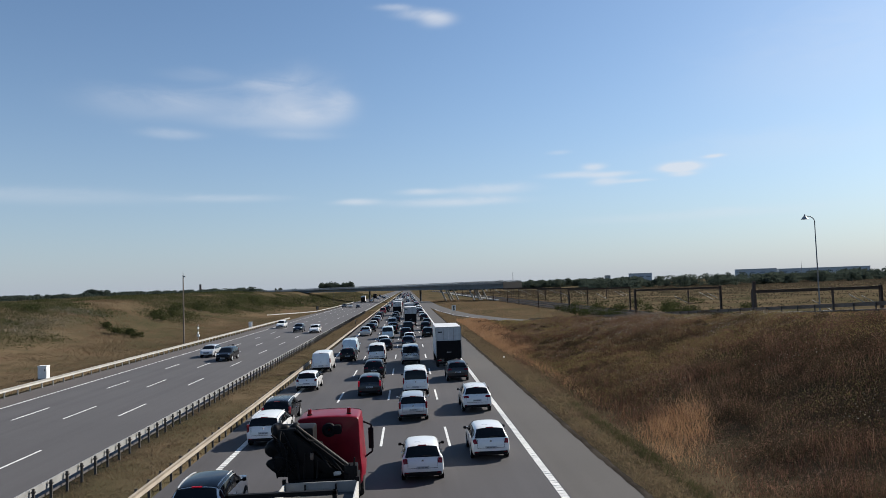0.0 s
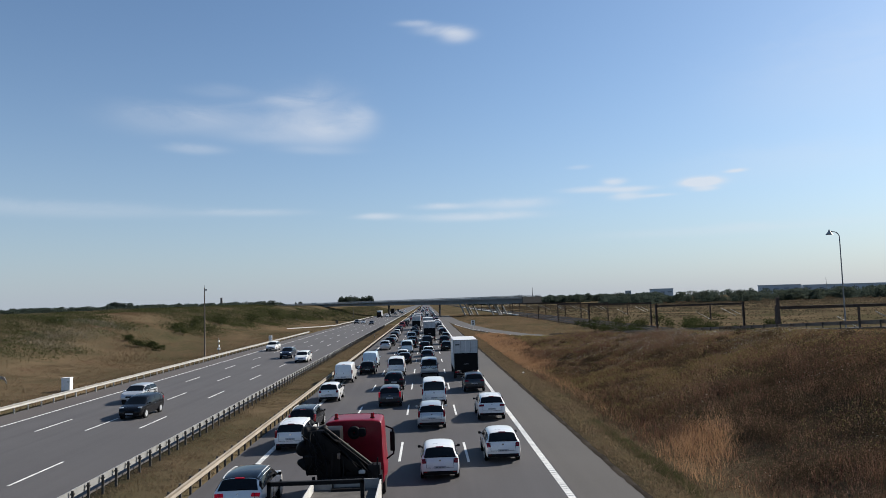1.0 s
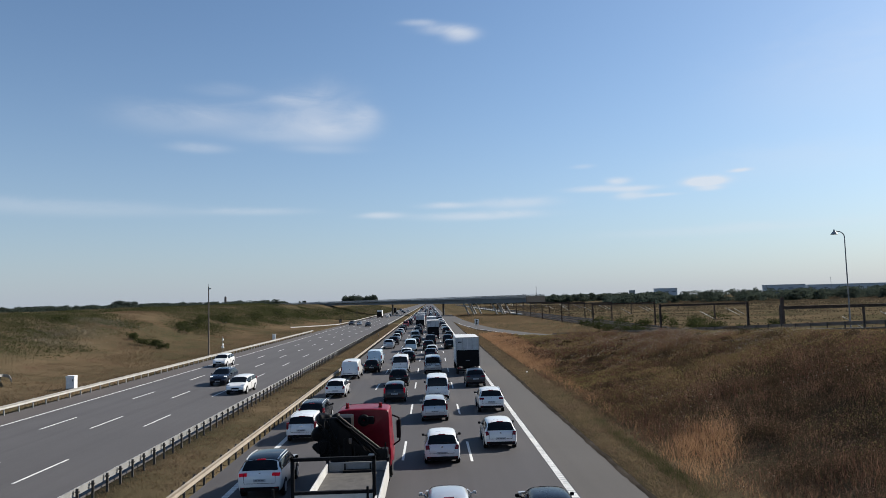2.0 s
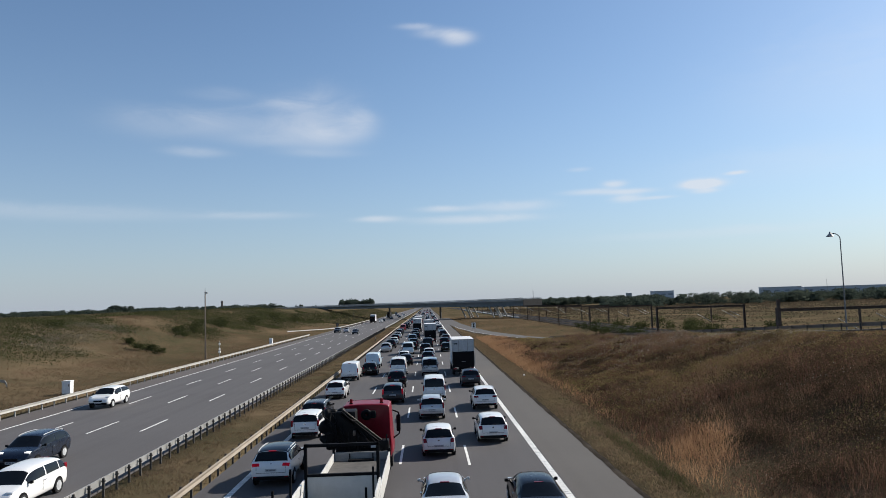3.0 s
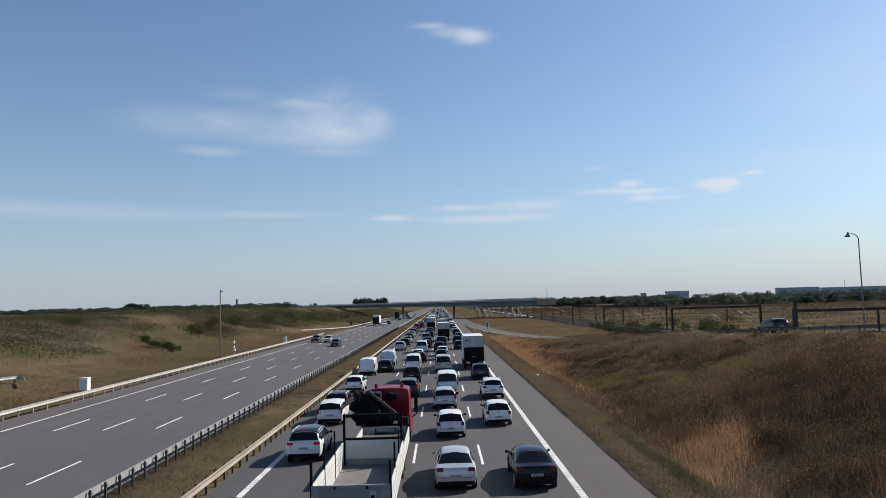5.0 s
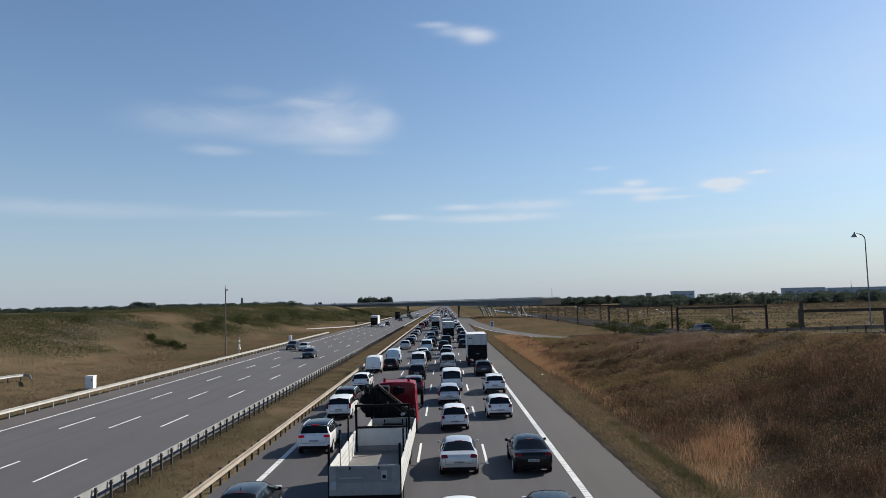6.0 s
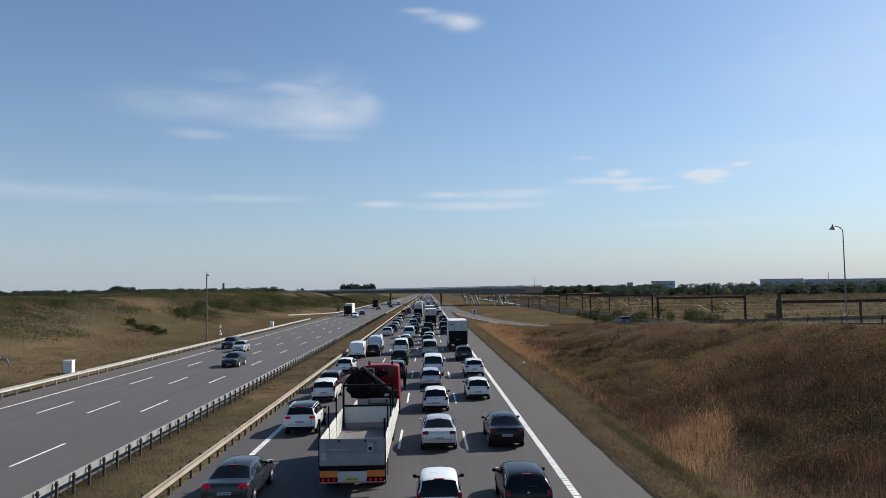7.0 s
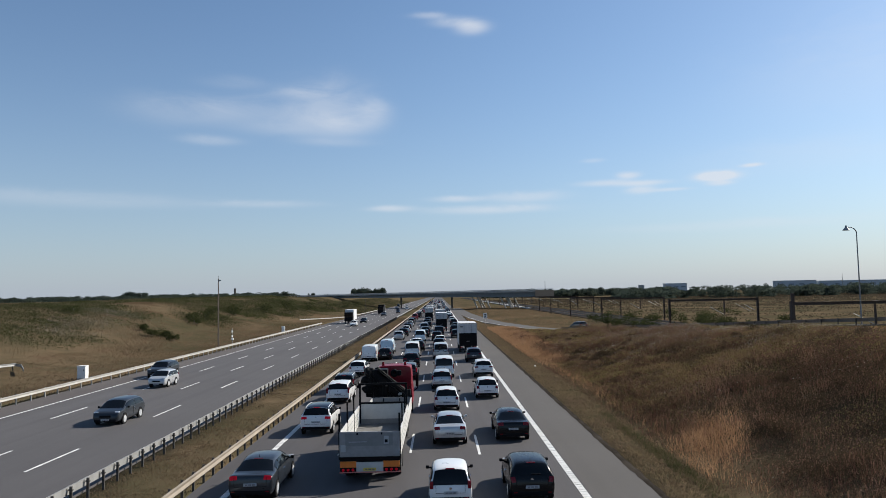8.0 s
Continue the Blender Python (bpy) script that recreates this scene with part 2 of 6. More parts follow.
PAINTS = {
    "white": plain("white_car_paint", (0.72, 0.72, 0.71), 0.3, vary=0.03, coat=0.8),
    "silver": plain("silver_car_paint", (0.5, 0.51, 0.52), 0.32, 0.45, vary=0.04, coat=0.8),
    "grey": plain("grey_car_paint", (0.022, 0.026, 0.032), 0.3, 0.15, vary=0.06, coat=0.5, spec=0.35),
    "black": plain("black_car_paint", (0.005, 0.005, 0.006), 0.25, 0.0, vary=0.1, coat=0.25, spec=0.2),
    "blue": plain("dark_blue_car_paint", (0.008, 0.013, 0.026), 0.28, 0.1, vary=0.08, coat=0.5, spec=0.35),
    "red": plain("red_car_paint", (0.35, 0.015, 0.02), 0.3, 0.1, vary=0.06, coat=0.9),
    "teal": plain("blue_green_car_paint", (0.05, 0.11, 0.115), 0.3, 0.3, vary=0.06, coat=0.9),
    "pale_blue": plain("pale_blue_van_paint", (0.5, 0.6, 0.66), 0.35, vary=0.05, coat=0.7),
}


# ---- building blocks ----
def mesh_of(name, bm, material, sharp=None):
    me = bpy.data.meshes.new(name)
    bmesh.ops.recalc_face_normals(bm, faces=bm.faces)
    bm.to_mesh(me)
    bm.free()
    me.materials.append(material)
    if sharp is not None:
        for p in me.polygons:
            p.use_smooth = True
        me.set_sharp_from_angle(angle=radians(sharp))
    return me


def part(name, bm, material, parent=None, label="", sharp=None, at=None):
    ob = new(name, mesh_of(name, bm, material, sharp))
    if parent is not None:
        ob.parent = parent
    if at is not None:
        ob.matrix_basis = at
    return tagged(ob, label)


def shared(name, me, parent, at):
    ob = new(name, me)
    ob.parent = parent
    ob.matrix_basis = at
    return ob


def add_box(bm, x0, x1, y0, y1, z0, z1, bevel=0.0, m=None):
    mat = Matrix.Translation(((x0 + x1) / 2, (y0 + y1) / 2, (z0 + z1) / 2)) @ Matrix.Diagonal((x1 - x0, y1 - y0, z1 - z0, 1))
    made = bmesh.ops.create_cube(bm, size=1, matrix=(m or Matrix()) @ mat)["verts"]
    if bevel:
        edges = list({e for v in made for e in v.link_edges})
        bmesh.ops.bevel(bm, geom=edges, offset=bevel, segments=2, affect="EDGES", profile=0.6)
    return bm


def box_bm(*a, bevel=0.0):
    return add_box(bmesh.new(), *a, bevel=bevel)


def add_tube(bm, a, b, r, r2=None, sides=8):
    a, b = Vector(a), Vector(b)
    d = b - a
    m = Matrix.Translation((a + b) / 2) @ d.to_track_quat("Z", "Y").to_matrix().to_4x4()
    bmesh.ops.create_cone(bm, cap_ends=True, segments=sides, radius1=r, radius2=r if r2 is None else r2, depth=d.length, matrix=m)
    return bm


def tube_bm(a, b, r, r2=None, sides=8):
    return add_tube(bmesh.new(), a, b, r, r2, sides)


def bent_bm(points, r, sides=6):
    """One tube through all the points."""
    bm = bmesh.new()
    rows = []
    for i, p in enumerate(points):
        way = (points[min(i + 1, len(points) - 1)] - points[max(i - 1, 0)]).normalized()
        out = way.cross(Vector((0.31, 0.17, 0.93))).normalized()
        up = way.cross(out)
        rows.append([bm.verts.new(p + out * r * math.cos(k * math.tau / sides) + up * r * math.sin(k * math.tau / sides)) for k in range(sides)])
    for a, b in zip(rows, rows[1:]):
        for k in range(sides):
            bm.faces.new((a[k], a[(k + 1) % sides], b[(k + 1) % sides], b[k]))
    bm.faces.new(rows[0])
    bm.faces.new(rows[-1])
    return bm


def empty(name, label, category, group=""):
    return tagged(new(name), label, category, group)


def arrays_mesh(name, verts, faces, material):
    """A mesh from numpy arrays; all faces have the same number of corners."""
    me = bpy.data.meshes.new(name)
    k = faces.shape[1]
    me.vertices.add(len(verts))
    me.vertices.foreach_set("co", verts.astype(np.float32).ravel())
    me.loops.add(faces.size)
    me.loops.foreach_set("vertex_index", faces.astype(np.int32).ravel())
    me.polygons.add(len(faces))
    me.polygons.foreach_set("loop_start", np.arange(0, faces.size, k, dtype=np.int32))
    me.update(calc_edges=True)
    me.validate()
    me.materials.append(material)
    return me


# ---- the lie of the land ----
def smooth(t):
    t = np.clip(t, 0, 1)
    return t * t * (3 - 2 * t)


RAMP_Y = (-60, 20, 60, 80, 110, 130, 150, 167, 200, 240, 300, 420)
RAMP_X = (39.0, 38.5, 38.2, 37.8, 37.2, 33.3, 26.5, 20.5, 15.0, 12.3, 10.4, 9.6)


def ramp_x(y):
    return np.interp(y, RAMP_Y, RAMP_X)


def ramp_z(y):
    return np.clip(0.052 * (152 - np.asarray(y, float)), 0.0, 6.6)


def drift(x, y, size, seed=0, octaves=3):
    """Uneven patches of about that size in metres, from 0 to 1."""
    total, weight = 0.0, 0.0
    for k in range(octaves):
        u, v = np.asarray(x, float) * 2 ** k / size + 17.3 * k + seed * 5.1, np.asarray(y, float) * 2 ** k / size - 9.7 * k + seed * 3.3
        iu, iv = np.floor(u), np.floor(v)
        fu, fv = smooth(u - iu), smooth(v - iv)

        def dot(a, b):
            h = np.sin(a * 127.1 + b * 311.7 + seed * 74.7) * 43758.5453
            return h - np.floor(h)

        low = dot(iu, iv) * (1 - fu) + dot(iu + 1, iv) * fu
        high = dot(iu, iv + 1) * (1 - fu) + dot(iu + 1, iv + 1) * fu
        total, weight = total + (low * (1 - fv) + high * fv) * 0.5 ** k, weight + 0.5 ** k
    return total / weight


def lumps(x, y):
    return 1.5 * (drift(x, y, 13, 1, 2) - 0.5)


def land(x, y):
    x, y = np.broadcast_arrays(np.asarray(x, float), np.asarray(y, float))
    z = np.interp(x, (-40, -33.35, -33.15, -15.15, -14.9, -13.5, -12, -10.55, -10.4, 8.5, 8.85, 11.5),
                  (0.3, 0.15, -0.4, -0.4, 0.14, 0.1, 0.02, -0.03, -0.4, -0.4, -0.03, -0.08))
    # bank on the far side of the other carriageway
    rise = 7.0 + np.clip(y, 0, 520) * 0.0028 - np.clip((x + 190) / 200, 0, 0) + 0.4 * np.sin(y * 0.021 + 1.0)
    s = smooth((-42 - x) / 44) ** 0.85
    far = np.where(x < -36, 0.3 + (rise - 0.3) * s + lumps(x, y) * smooth((-40 - x) / 15) * np.clip(1.2 - np.abs(y) / 700, 0.15, 1), 0)
    # bank up to the slip road
    rx, rz = ramp_x(y), ramp_z(y)
    foot = 11.5
    crest = np.maximum(rx - 3.4, foot + 0.8)
    u = (x - foot) / (crest - foot)
    hill = -0.08 + (rz - 0.1) * smooth(u) ** 0.8 + lumps(x, y) * np.clip(u * (1 - u) * 4, 0, 1) * np.clip(rz / 3, 0, 1)
    beyond = rz - 0.18 - (rz - 0.5) * smooth((x - rx - 4.5) / 7)
    right = np.where(x < crest, hill, np.where(x < rx + 4.5, rz - 0.18, beyond))
    z = np.where(x < -36, far, z)
    return np.where(x > foot, right, z)


def build_ground():
    xs = np.unique(np.concatenate([np.array([-4800, -3500, -2500, -1500, -900, -600, -420, -300, -240, -190, -160]), np.arange(-140, -34, 2.0),
                                   np.array([-33.35, -33.15, -15.15, -14.9, -13.5, -12, -10.55, -10.4, 8.5, 8.85, 9.7, 10.5]),
                                   np.arange(11.5, 60, 1.5), np.array([62, 66, 72, 80, 95, 120, 160, 220, 320, 450, 650, 900, 1300, 2000, 3000, 4800])]))
    ys = np.unique(np.concatenate([np.array([-1500, -700, -300, -120, -60, -30]), np.arange(-10, 320, 2.5), np.arange(320, 560, 10), np.array([600, 700, 850, 1000, 1300, 1700, 2300, 3200, 4800])]))
    gx, gy = np.meshgrid(xs, ys)
    v = np.stack([gx, gy, land(gx, gy)], -1).reshape(-1, 3)
    nx, ny = len(xs), len(ys)
    i = (np.arange(ny - 1)[:, None] * nx + np.arange(nx - 1)[None]).ravel()
    me = arrays_mesh("ground", v, np.stack([i, i + 1, i + nx + 1, i + nx], -1), GROUND)
    for p in me.polygons:
        p.use_smooth = True
    tagged(new("ground", me), "dry brown meadow ground with banks", "ground", kind="structure")


build_ground()


def slab(name, x0, x1, y0, y1, z0, z1, material, label):
    return tagged(part(name, box_bm(x0, x1, y0, y1, z0, z1), material), label, "road", kind="structure")


slab("road_right", -10.48, 5.9, -400, 2600, -0.6, 0.0, ASPHALT_R, "grey worn asphalt carriageway with queueing traffic")
slab("road_shoulder", 5.9, 8.6, -400, 2600, -0.6, 0.002, ASPHALT_S, "pale grey asphalt hard shoulder")
slab("road_far_shoulder", -33.25, -30.4, -400, 2600, -0.6, 0.198, asphalt("asphalt_brownish", (0.092, 0.08, 0.075), 0.3), "brownish grey asphalt hard shoulder")
slab("road_left", -30.4, -15.0, -400, 2600, -0.6, 0.2, ASPHALT_L, "smooth grey asphalt carriageway with four lanes")


def ramp_strip(name, off0, off1, lift, thick, material, ys):
    bm = bmesh.new()
    rows = []
    for y in ys:
        x, z = float(ramp_x(y)), float(ramp_z(y)) + lift
        rows.append([bm.verts.new(p) for p in ((x + off0, y, z), (x + off1, y, z), (x + off1, y, z - thick), (x + off0, y, z - thick))])
    for a, b in zip(rows, rows[1:]):
        for k in range(4):
            bm.faces.new((a[k], a[(k + 1) % 4], b[(k + 1) % 4], b[k]))
    bm.faces.new(rows[0])
    bm.faces.new(rows[-1])
    return part(name, bm, material)


tagged(ramp_strip("road_ramp", -2.4, 3.0, 0.012, 0.7, ASPHALT_S, list(range(-400, 420, 5))), "grey asphalt slip road curving down to the motorway", "road", kind="structure")


def ragged_edge():
    """Crumbled dark border where the hard shoulder meets the verge."""
    bm = bmesh.new()
    rows = []
    rnd = random.Random(3)
    for k in range(400):
        y = 12 + k * 0.6
        rows.append([bm.verts.new(p) for p in ((8.54 + rnd.uniform(-0.06, 0.05) - 0.13 * float(drift(8.5, y, 2.5, 31)), y, 0.008), (8.62, y, 0.03), (8.76 + rnd.uniform(-0.05, 0.06), y, 0.03), (8.88, y, -0.1))])
    for a, b in zip(rows, rows[1:]):
        for j in range(3):
            bm.faces.new((a[j], a[j + 1], b[j + 1], b[j]))
    tagged(part("road_edge", bm, SOIL), "dark crumbled edge of the hard shoulder", "road edge", kind="structure")


ragged_edge()


def road_line(name, x, z, y0, y1, w, label):
    tagged(part(name, box_bm(x - w / 2, x + w / 2, y0, y1, z - 0.02, z + 0.006), PAINT), label, "road marking", kind="structure")


def dashes(name, x, z, start, label):
    """Lane line: five metres of paint every fifteen."""
    bm = bmesh.new()
    for k in range(-3, 48):
        y = start + 15 * k
        add_box(bm, x - 0.065, x + 0.065, y, y + 5.0, z - 0.02, z + 0.006)
    tagged(part(name, bm, PAINT), label, "road marking", kind="structure")


def rumble(name, x, w):
    """Edge line of raised cross bars."""
    bm = bmesh.new()
    for k in range(180):
        y = 14 + k * 0.36
        add_box(bm, x - w / 2, x + w / 2, y, y + 0.3, -0.02, 0.012)
    tagged(part(name, bm, PAINT), "white edge line of raised cross bars", "road marking", kind="structure")
    road_line(name, x, 0.0, 14 + 180 * 0.36, 900, w, "white painted edge line")


for x, start in ((-5.25, 36.7), (-1.6, 36.9), (1.9, 36.2)):
    dashes("lane_marking", x, 0.0, start, "white dashed lane line")
for x, start in ((-19.45, 33.8), (-22.95, 33.67), (-26.45, 33.96)):
    dashes("lane_marking", x, 0.2, start, "white dashed lane line")
rumble("edge_marking", 5.66, 0.30)
rumble("edge_marking", -8.9, 0.28)
road_line("edge_marking", -30.2, 0.2, -400, 900, 0.15, "white painted edge line")
road_line("edge_marking", -15.9, 0.2, -400, 900, 0.15, "white painted edge line")
ramp_edge = ramp_strip("edge_marking", -2.05, -1.9, 0.02, 0.03, PAINT, list(range(60, 260, 5)))
tagged(ramp_edge, "white painted edge line", "road marking", kind="structure")


# ---- guard rails ----
def beam_profile(side):
    """W-shaped steel beam, 0.31 m high; side tells where the face points."""
    return [(side * a, b) for a, b in ((0.0, 0.31), (0.06, 0.29), (0.06, 0.235), (0.015, 0.175), (0.015, 0.135), (0.06, 0.075), (0.06, 0.02), (0.0, 0.0), (-0.012, 0.0), (-0.012, 0.31))]


def beam_bm(points, side):
    bm = bmesh.new()
    prof = beam_profile(side)
    rows = [[bm.verts.new((x + px, y, z + pz)) for px, pz in prof] for x, y, z in points]
    for a, b in zip(rows, rows[1:]):
        for k in range(len(prof)):
            j = (k + 1) % len(prof)
            bm.faces.new((a[k], a[j], b[j], b[k]))
    bm.faces.new(rows[0])
    bm.faces.new(rows[-1])
    return bm


def post_mesh(steel):
    """C-shaped steel post, standing on its origin."""
    bm = bmesh.new()
    add_box(bm, -0.05, 0.05, -0.03, 0.03, -0.25, 0.88)
    add_box(bm, -0.08, 0.08, -0.045, 0.045, 0.72, 0.78)
    return mesh_of("post", bm, steel)


POST = post_mesh(POST_DARK)
POST_PALE = post_mesh(CREAM_RAIL)


def guard_rail(points, side, top, label, steel, pitch=1.33, posts=170, post_off=0.12, thin=False):
    rail = empty("guard_rail", label, "guard rail", "guard rails")
    part("beam", beam_bm([(x, y, z + top - 0.31) for x, y, z in points], side), steel, rail, sharp=40)
    done, last = 0, None
    for (x0, y0, z0), (x1, y1, z1) in zip(points, points[1:]):
        run = math.dist((x0, y0), (x1, y1))
        k = 0.0 if last is None else last
        while k < run and done < posts:
            f = k / run
            shared("post", POST_PALE if thin else POST, rail, pose(x0 + (x1 - x0) * f - side * post_off, y0 + (y1 - y0) * f, z0 + (z1 - z0) * f + top - 0.86))
            k += pitch
            done += 1
        last = k - run
    return rail


guard_rail([(-14.45, y, 0.14) for y in range(16, 900, 12)], -1, 0.8, "galvanised steel guard rail on dark posts along the dry median", GALV, post_off=0.14)
guard_rail([(-10.4, y, 0.0) for y in range(16, 900, 12)], 1, 0.76, "weathered cream-coloured steel guard rail beside the queue", GALV_OLD)
guard_rail([(-32.85, y, 0.2) for y in range(20, 210, 10)], 1, 0.8, "cream-grey steel guard rail along the grassy bank", CREAM_RAIL, pitch=2.0, posts=92, thin=True)
guard_rail([(-31.4, 420, 0.25), (-31.5, 300, 0.3), (-31.8, 250, 0.4), (-35.0, 236, 0.5), (-42.4, 217, 0.75)], 1, 0.8,
           "cream-grey steel guard rail curving off along a slip road", CREAM_RAIL, pitch=2.0, posts=90)
guard_rail([(x, y, float(land(x, y))) for x, y in ((-47.6, 62.0), (-46.5, 73.6), (-46.45, 76.4), (-46.2, 78.2), (-45.4, 77.9), (-43.6, 75.2))], 1, 0.85, "pale steel guard rail end on the dry bank", GALV, pitch=2.0, posts=9)
guard_rail([(float(ramp_x(y)) - 2.9, y, float(ramp_z(y)) - 0.15) for y in range(44, 150, 6)], 1, 0.72, "low dark steel guard rail along the slip road", RUST_RAIL, pitch=2.66, posts=60)


# ---- far bridge ----
def far_bridge():
    """A long flat bridge that crosses the motorway slantwise."""
    bridge = empty("bridge", "long grey concrete road bridge over the motorway", "bridge")
    left, right = Vector((-121, 598, 0)), Vector((52, 350, 0))
    way = (right - left).normalized()
    side = Vector((way.y, -way.x, 0))

    def strip(name, z0, z1, half, material, grow=0.0, steps=40):
        bm = bmesh.new()
        rows = []
        for i in range(steps + 1):
            f = i / steps
            p = left.lerp(right, f)
            hump = 0.25 * math.sin(f * math.pi)
            rows.append([bm.verts.new((*(p + side * s).xy, z + hump)) for s, z in ((-half, z1), (half, z1), (half, z0 - grow * f), (-half, z0 - grow * f))])
        for a, b in zip(rows, rows[1:]):
            for k in range(4):
                bm.faces.new((a[k], a[(k + 1) % 4], b[(k + 1) % 4], b[k]))
        bm.faces.new(rows[0])
        bm.faces.new(rows[-1])
        return part(name, bm, material, bridge)

    strip("girder", 7.3, 8.4, 4.2, plain("shaded_steel_girder", (0.16, 0.18, 0.2), 0.6, vary=0.1, scale=0.3), 1.3)
    strip("deck", 8.4, 9.2, 6.2, CONCRETE)
    for s in (-1, 1):
        bm = bmesh.new()
        for i in range(41):
            p = left.lerp(right, i / 40) + side * s * 6.0
            add_box(bm, p.x - 0.06, p.x + 0.06, p.y - 0.06, p.y + 0.06, 8.9, 9.95)
        for z in (9.3, 9.6, 9.9):
            a, b = left + side * s * 6.0, right + side * s * 6.0
            add_tube(bm, (a.x, a.y, z + 0.1), (b.x, b.y, z + 0.1), 0.07)
        part("railing", bm, GALV, bridge)
    for f in (0.822, 0.837, 0.902, 0.917):
        p = left.lerp(right, f)
        for s in (-2.6, 2.6):
            q = p + side * s
            part("pier", tube_bm((q.x + 2.6, q.y, -0.5), (q.x - 1.0, q.y, 7.2), 0.42, 0.38, 12), CONCRETE, bridge, "slanted concrete pier", sharp=40)
    for f in (0.744, 0.56):
        p = left.lerp(right, f)
        part("pier", tube_bm((p.x, p.y, -0.5), (p.x, p.y, 7.2), 0.6, 0.6, 12), POST_DARK, bridge, "dark upright pier", sharp=40)
    # added dark plate that hides the pale sunlit end face of the deck
    end = Matrix.Translation(right) @ Matrix.Rotation(math.atan2(way.y, way.x), 4, "Z")
    part("end_cover", add_box(bmesh.new(), 0.02, 0.3, -6.3, 6.3, 5.5, 9.25, m=end), POST_DARK, bridge, "dark plate added over the sunlit end of the deck")
    a = left + way * 4
    part("abutment", box_bm(a.x - 8, a.x + 4, a.y - 7, a.y + 7, 0, 8.3, bevel=0.3), CONCRETE, bridge)
    return bridge


far_bridge()


# ---- railway beside the motorway ----
def railway():
    bed = part("ballast_bed", box_bm(42.6, 56.2, 60, 1400, -0.3, 0.55, bevel=0.3), BALLAST)
    tagged(bed, "brown gravel railway bed", "railway bed", kind="structure")
    for x in (44.2, 45.65, 48.7, 50.15, 53.0, 54.45):
        bm = box_bm(x - 0.035, x + 0.035, 60, 1400, 0.66, 0.73)
        add_box(bm, x - 0.075, x + 0.075, 60, 1400, 0.54, 0.66)
        tagged(part("rail_track", bm, RUST_RAIL), "brown worn steel rail on gravel", "rail", "rails")


railway()


def portal_frame():
    """Rusty steel frame over the tracks: two posts, a beam, a hanging post with slanted arms."""
    p = empty("catenary_portal", "rust-brown steel portal frame over the railway tracks", "portal frame", "railway portals")
    for x in (41.2, 57.0):
        bm = bmesh.new()
        for dx in (-0.14, 0.14):
            add_box(bm, x + dx - 0.02, x + dx + 0.02, -0.17, 0.17, -0.2, 6.45)
        add_box(bm, x - 0.13, x + 0.13, -0.02, 0.02, -0.2, 6.45)
        add_box(bm, x - 0.35, x + 0.35, -0.35, 0.35, -0.3, 0.5)
        part("post", bm, RUSTY, p)
    bm = bmesh.new()
    for z in (5.98, 6.28):
        add_box(bm, 41.3, 56.9, -0.14, 0.14, z - 0.03, z + 0.03)
    for k in range(16):
        x = 41.4 + k * 0.97
        add_tube(bm, (x, 0, 6.0), (x + 0.97, 0, 6.26), 0.035, sides=6)
    add_box(bm, 41.3, 56.9, -0.02, 0.02, 6.0, 6.26)
    part("beam", bm, RUSTY, p)
    for x in (51.0,):
        part("hanger", box_bm(x - 0.1, x + 0.1, -0.1, 0.1, 3.4, 6.0), RUSTY, p)
        for a, b in (((x - 0.1, 0, 3.5), (x - 2.6, 0, 4.9)), ((x + 2.0, 0, 5.4), (x + 4.6, 0, 4.0)), ((x + 3.6, 0, 5.2), (x + 5.4, 0, 4.2))):
            part("arm", tube_bm(a, b, 0.05), GALV, p, "pale insulated arm")
    return p


first = portal_frame()
first.matrix_basis = pose(0, 83, 0)
for y in (127, 180, 223, 262, 292, 340, 388, 436, 484, 532, 580, 640):
    copy_thing(first, pose(0, y, 0))
tall = part("signal_mast", box_bm(41.02, 41.38, 82.5, 82.8, -0.2, 7.4, bevel=0.05), RUSTY)
tagged(tall, "tall rust-brown steel mast beside the portal", "mast")


# ---- roadside things ----
LAMP_STEEL = plain("dull_lamp_steel", (0.16, 0.165, 0.17), 0.6, 0.2)


def street_lamp(x, y):
    z = float(land(x, y))
    lamp = empty("street_lamp", "slim grey steel street lamp with a bell-shaped shade", "street lamp")
    part("pole", tube_bm((0, 0, -0.3), (0, 0, 13.3 - z), 0.075, 0.045, 12), LAMP_STEEL, lamp, sharp=40)
    bm = bmesh.new()
    prev = Vector((0, 0, 13.3 - z))
    for k in range(1, 9):
        a = k / 8 * math.pi * 0.6
        p = Vector((-0.75 * (1 - math.cos(a)), 0, 13.3 - z + 0.6 * math.sin(a)))
        add_tube(bm, prev, p, 0.045)
        prev = p
    part("arm", bm, LAMP_STEEL, lamp, sharp=40)
    bm = bmesh.new()
    bmesh.ops.create_cone(bm, cap_ends=True, segments=16, radius1=0.36, radius2=0.1, depth=0.34, matrix=Matrix.Translation(prev + Vector((-0.02, 0, -0.12))))
    bmesh.ops.create_cone(bm, cap_ends=True, segments=12, radius1=0.1, radius2=0.05, depth=0.18, matrix=Matrix.Translation(prev + Vector((-0.02, 0, 0.13))))
    part("shade", bm, GALV, lamp, "dull grey metal shade", sharp=40)
    lamp.matrix_basis = pose(x, y, z)


street_lamp(41.6, 70.0)


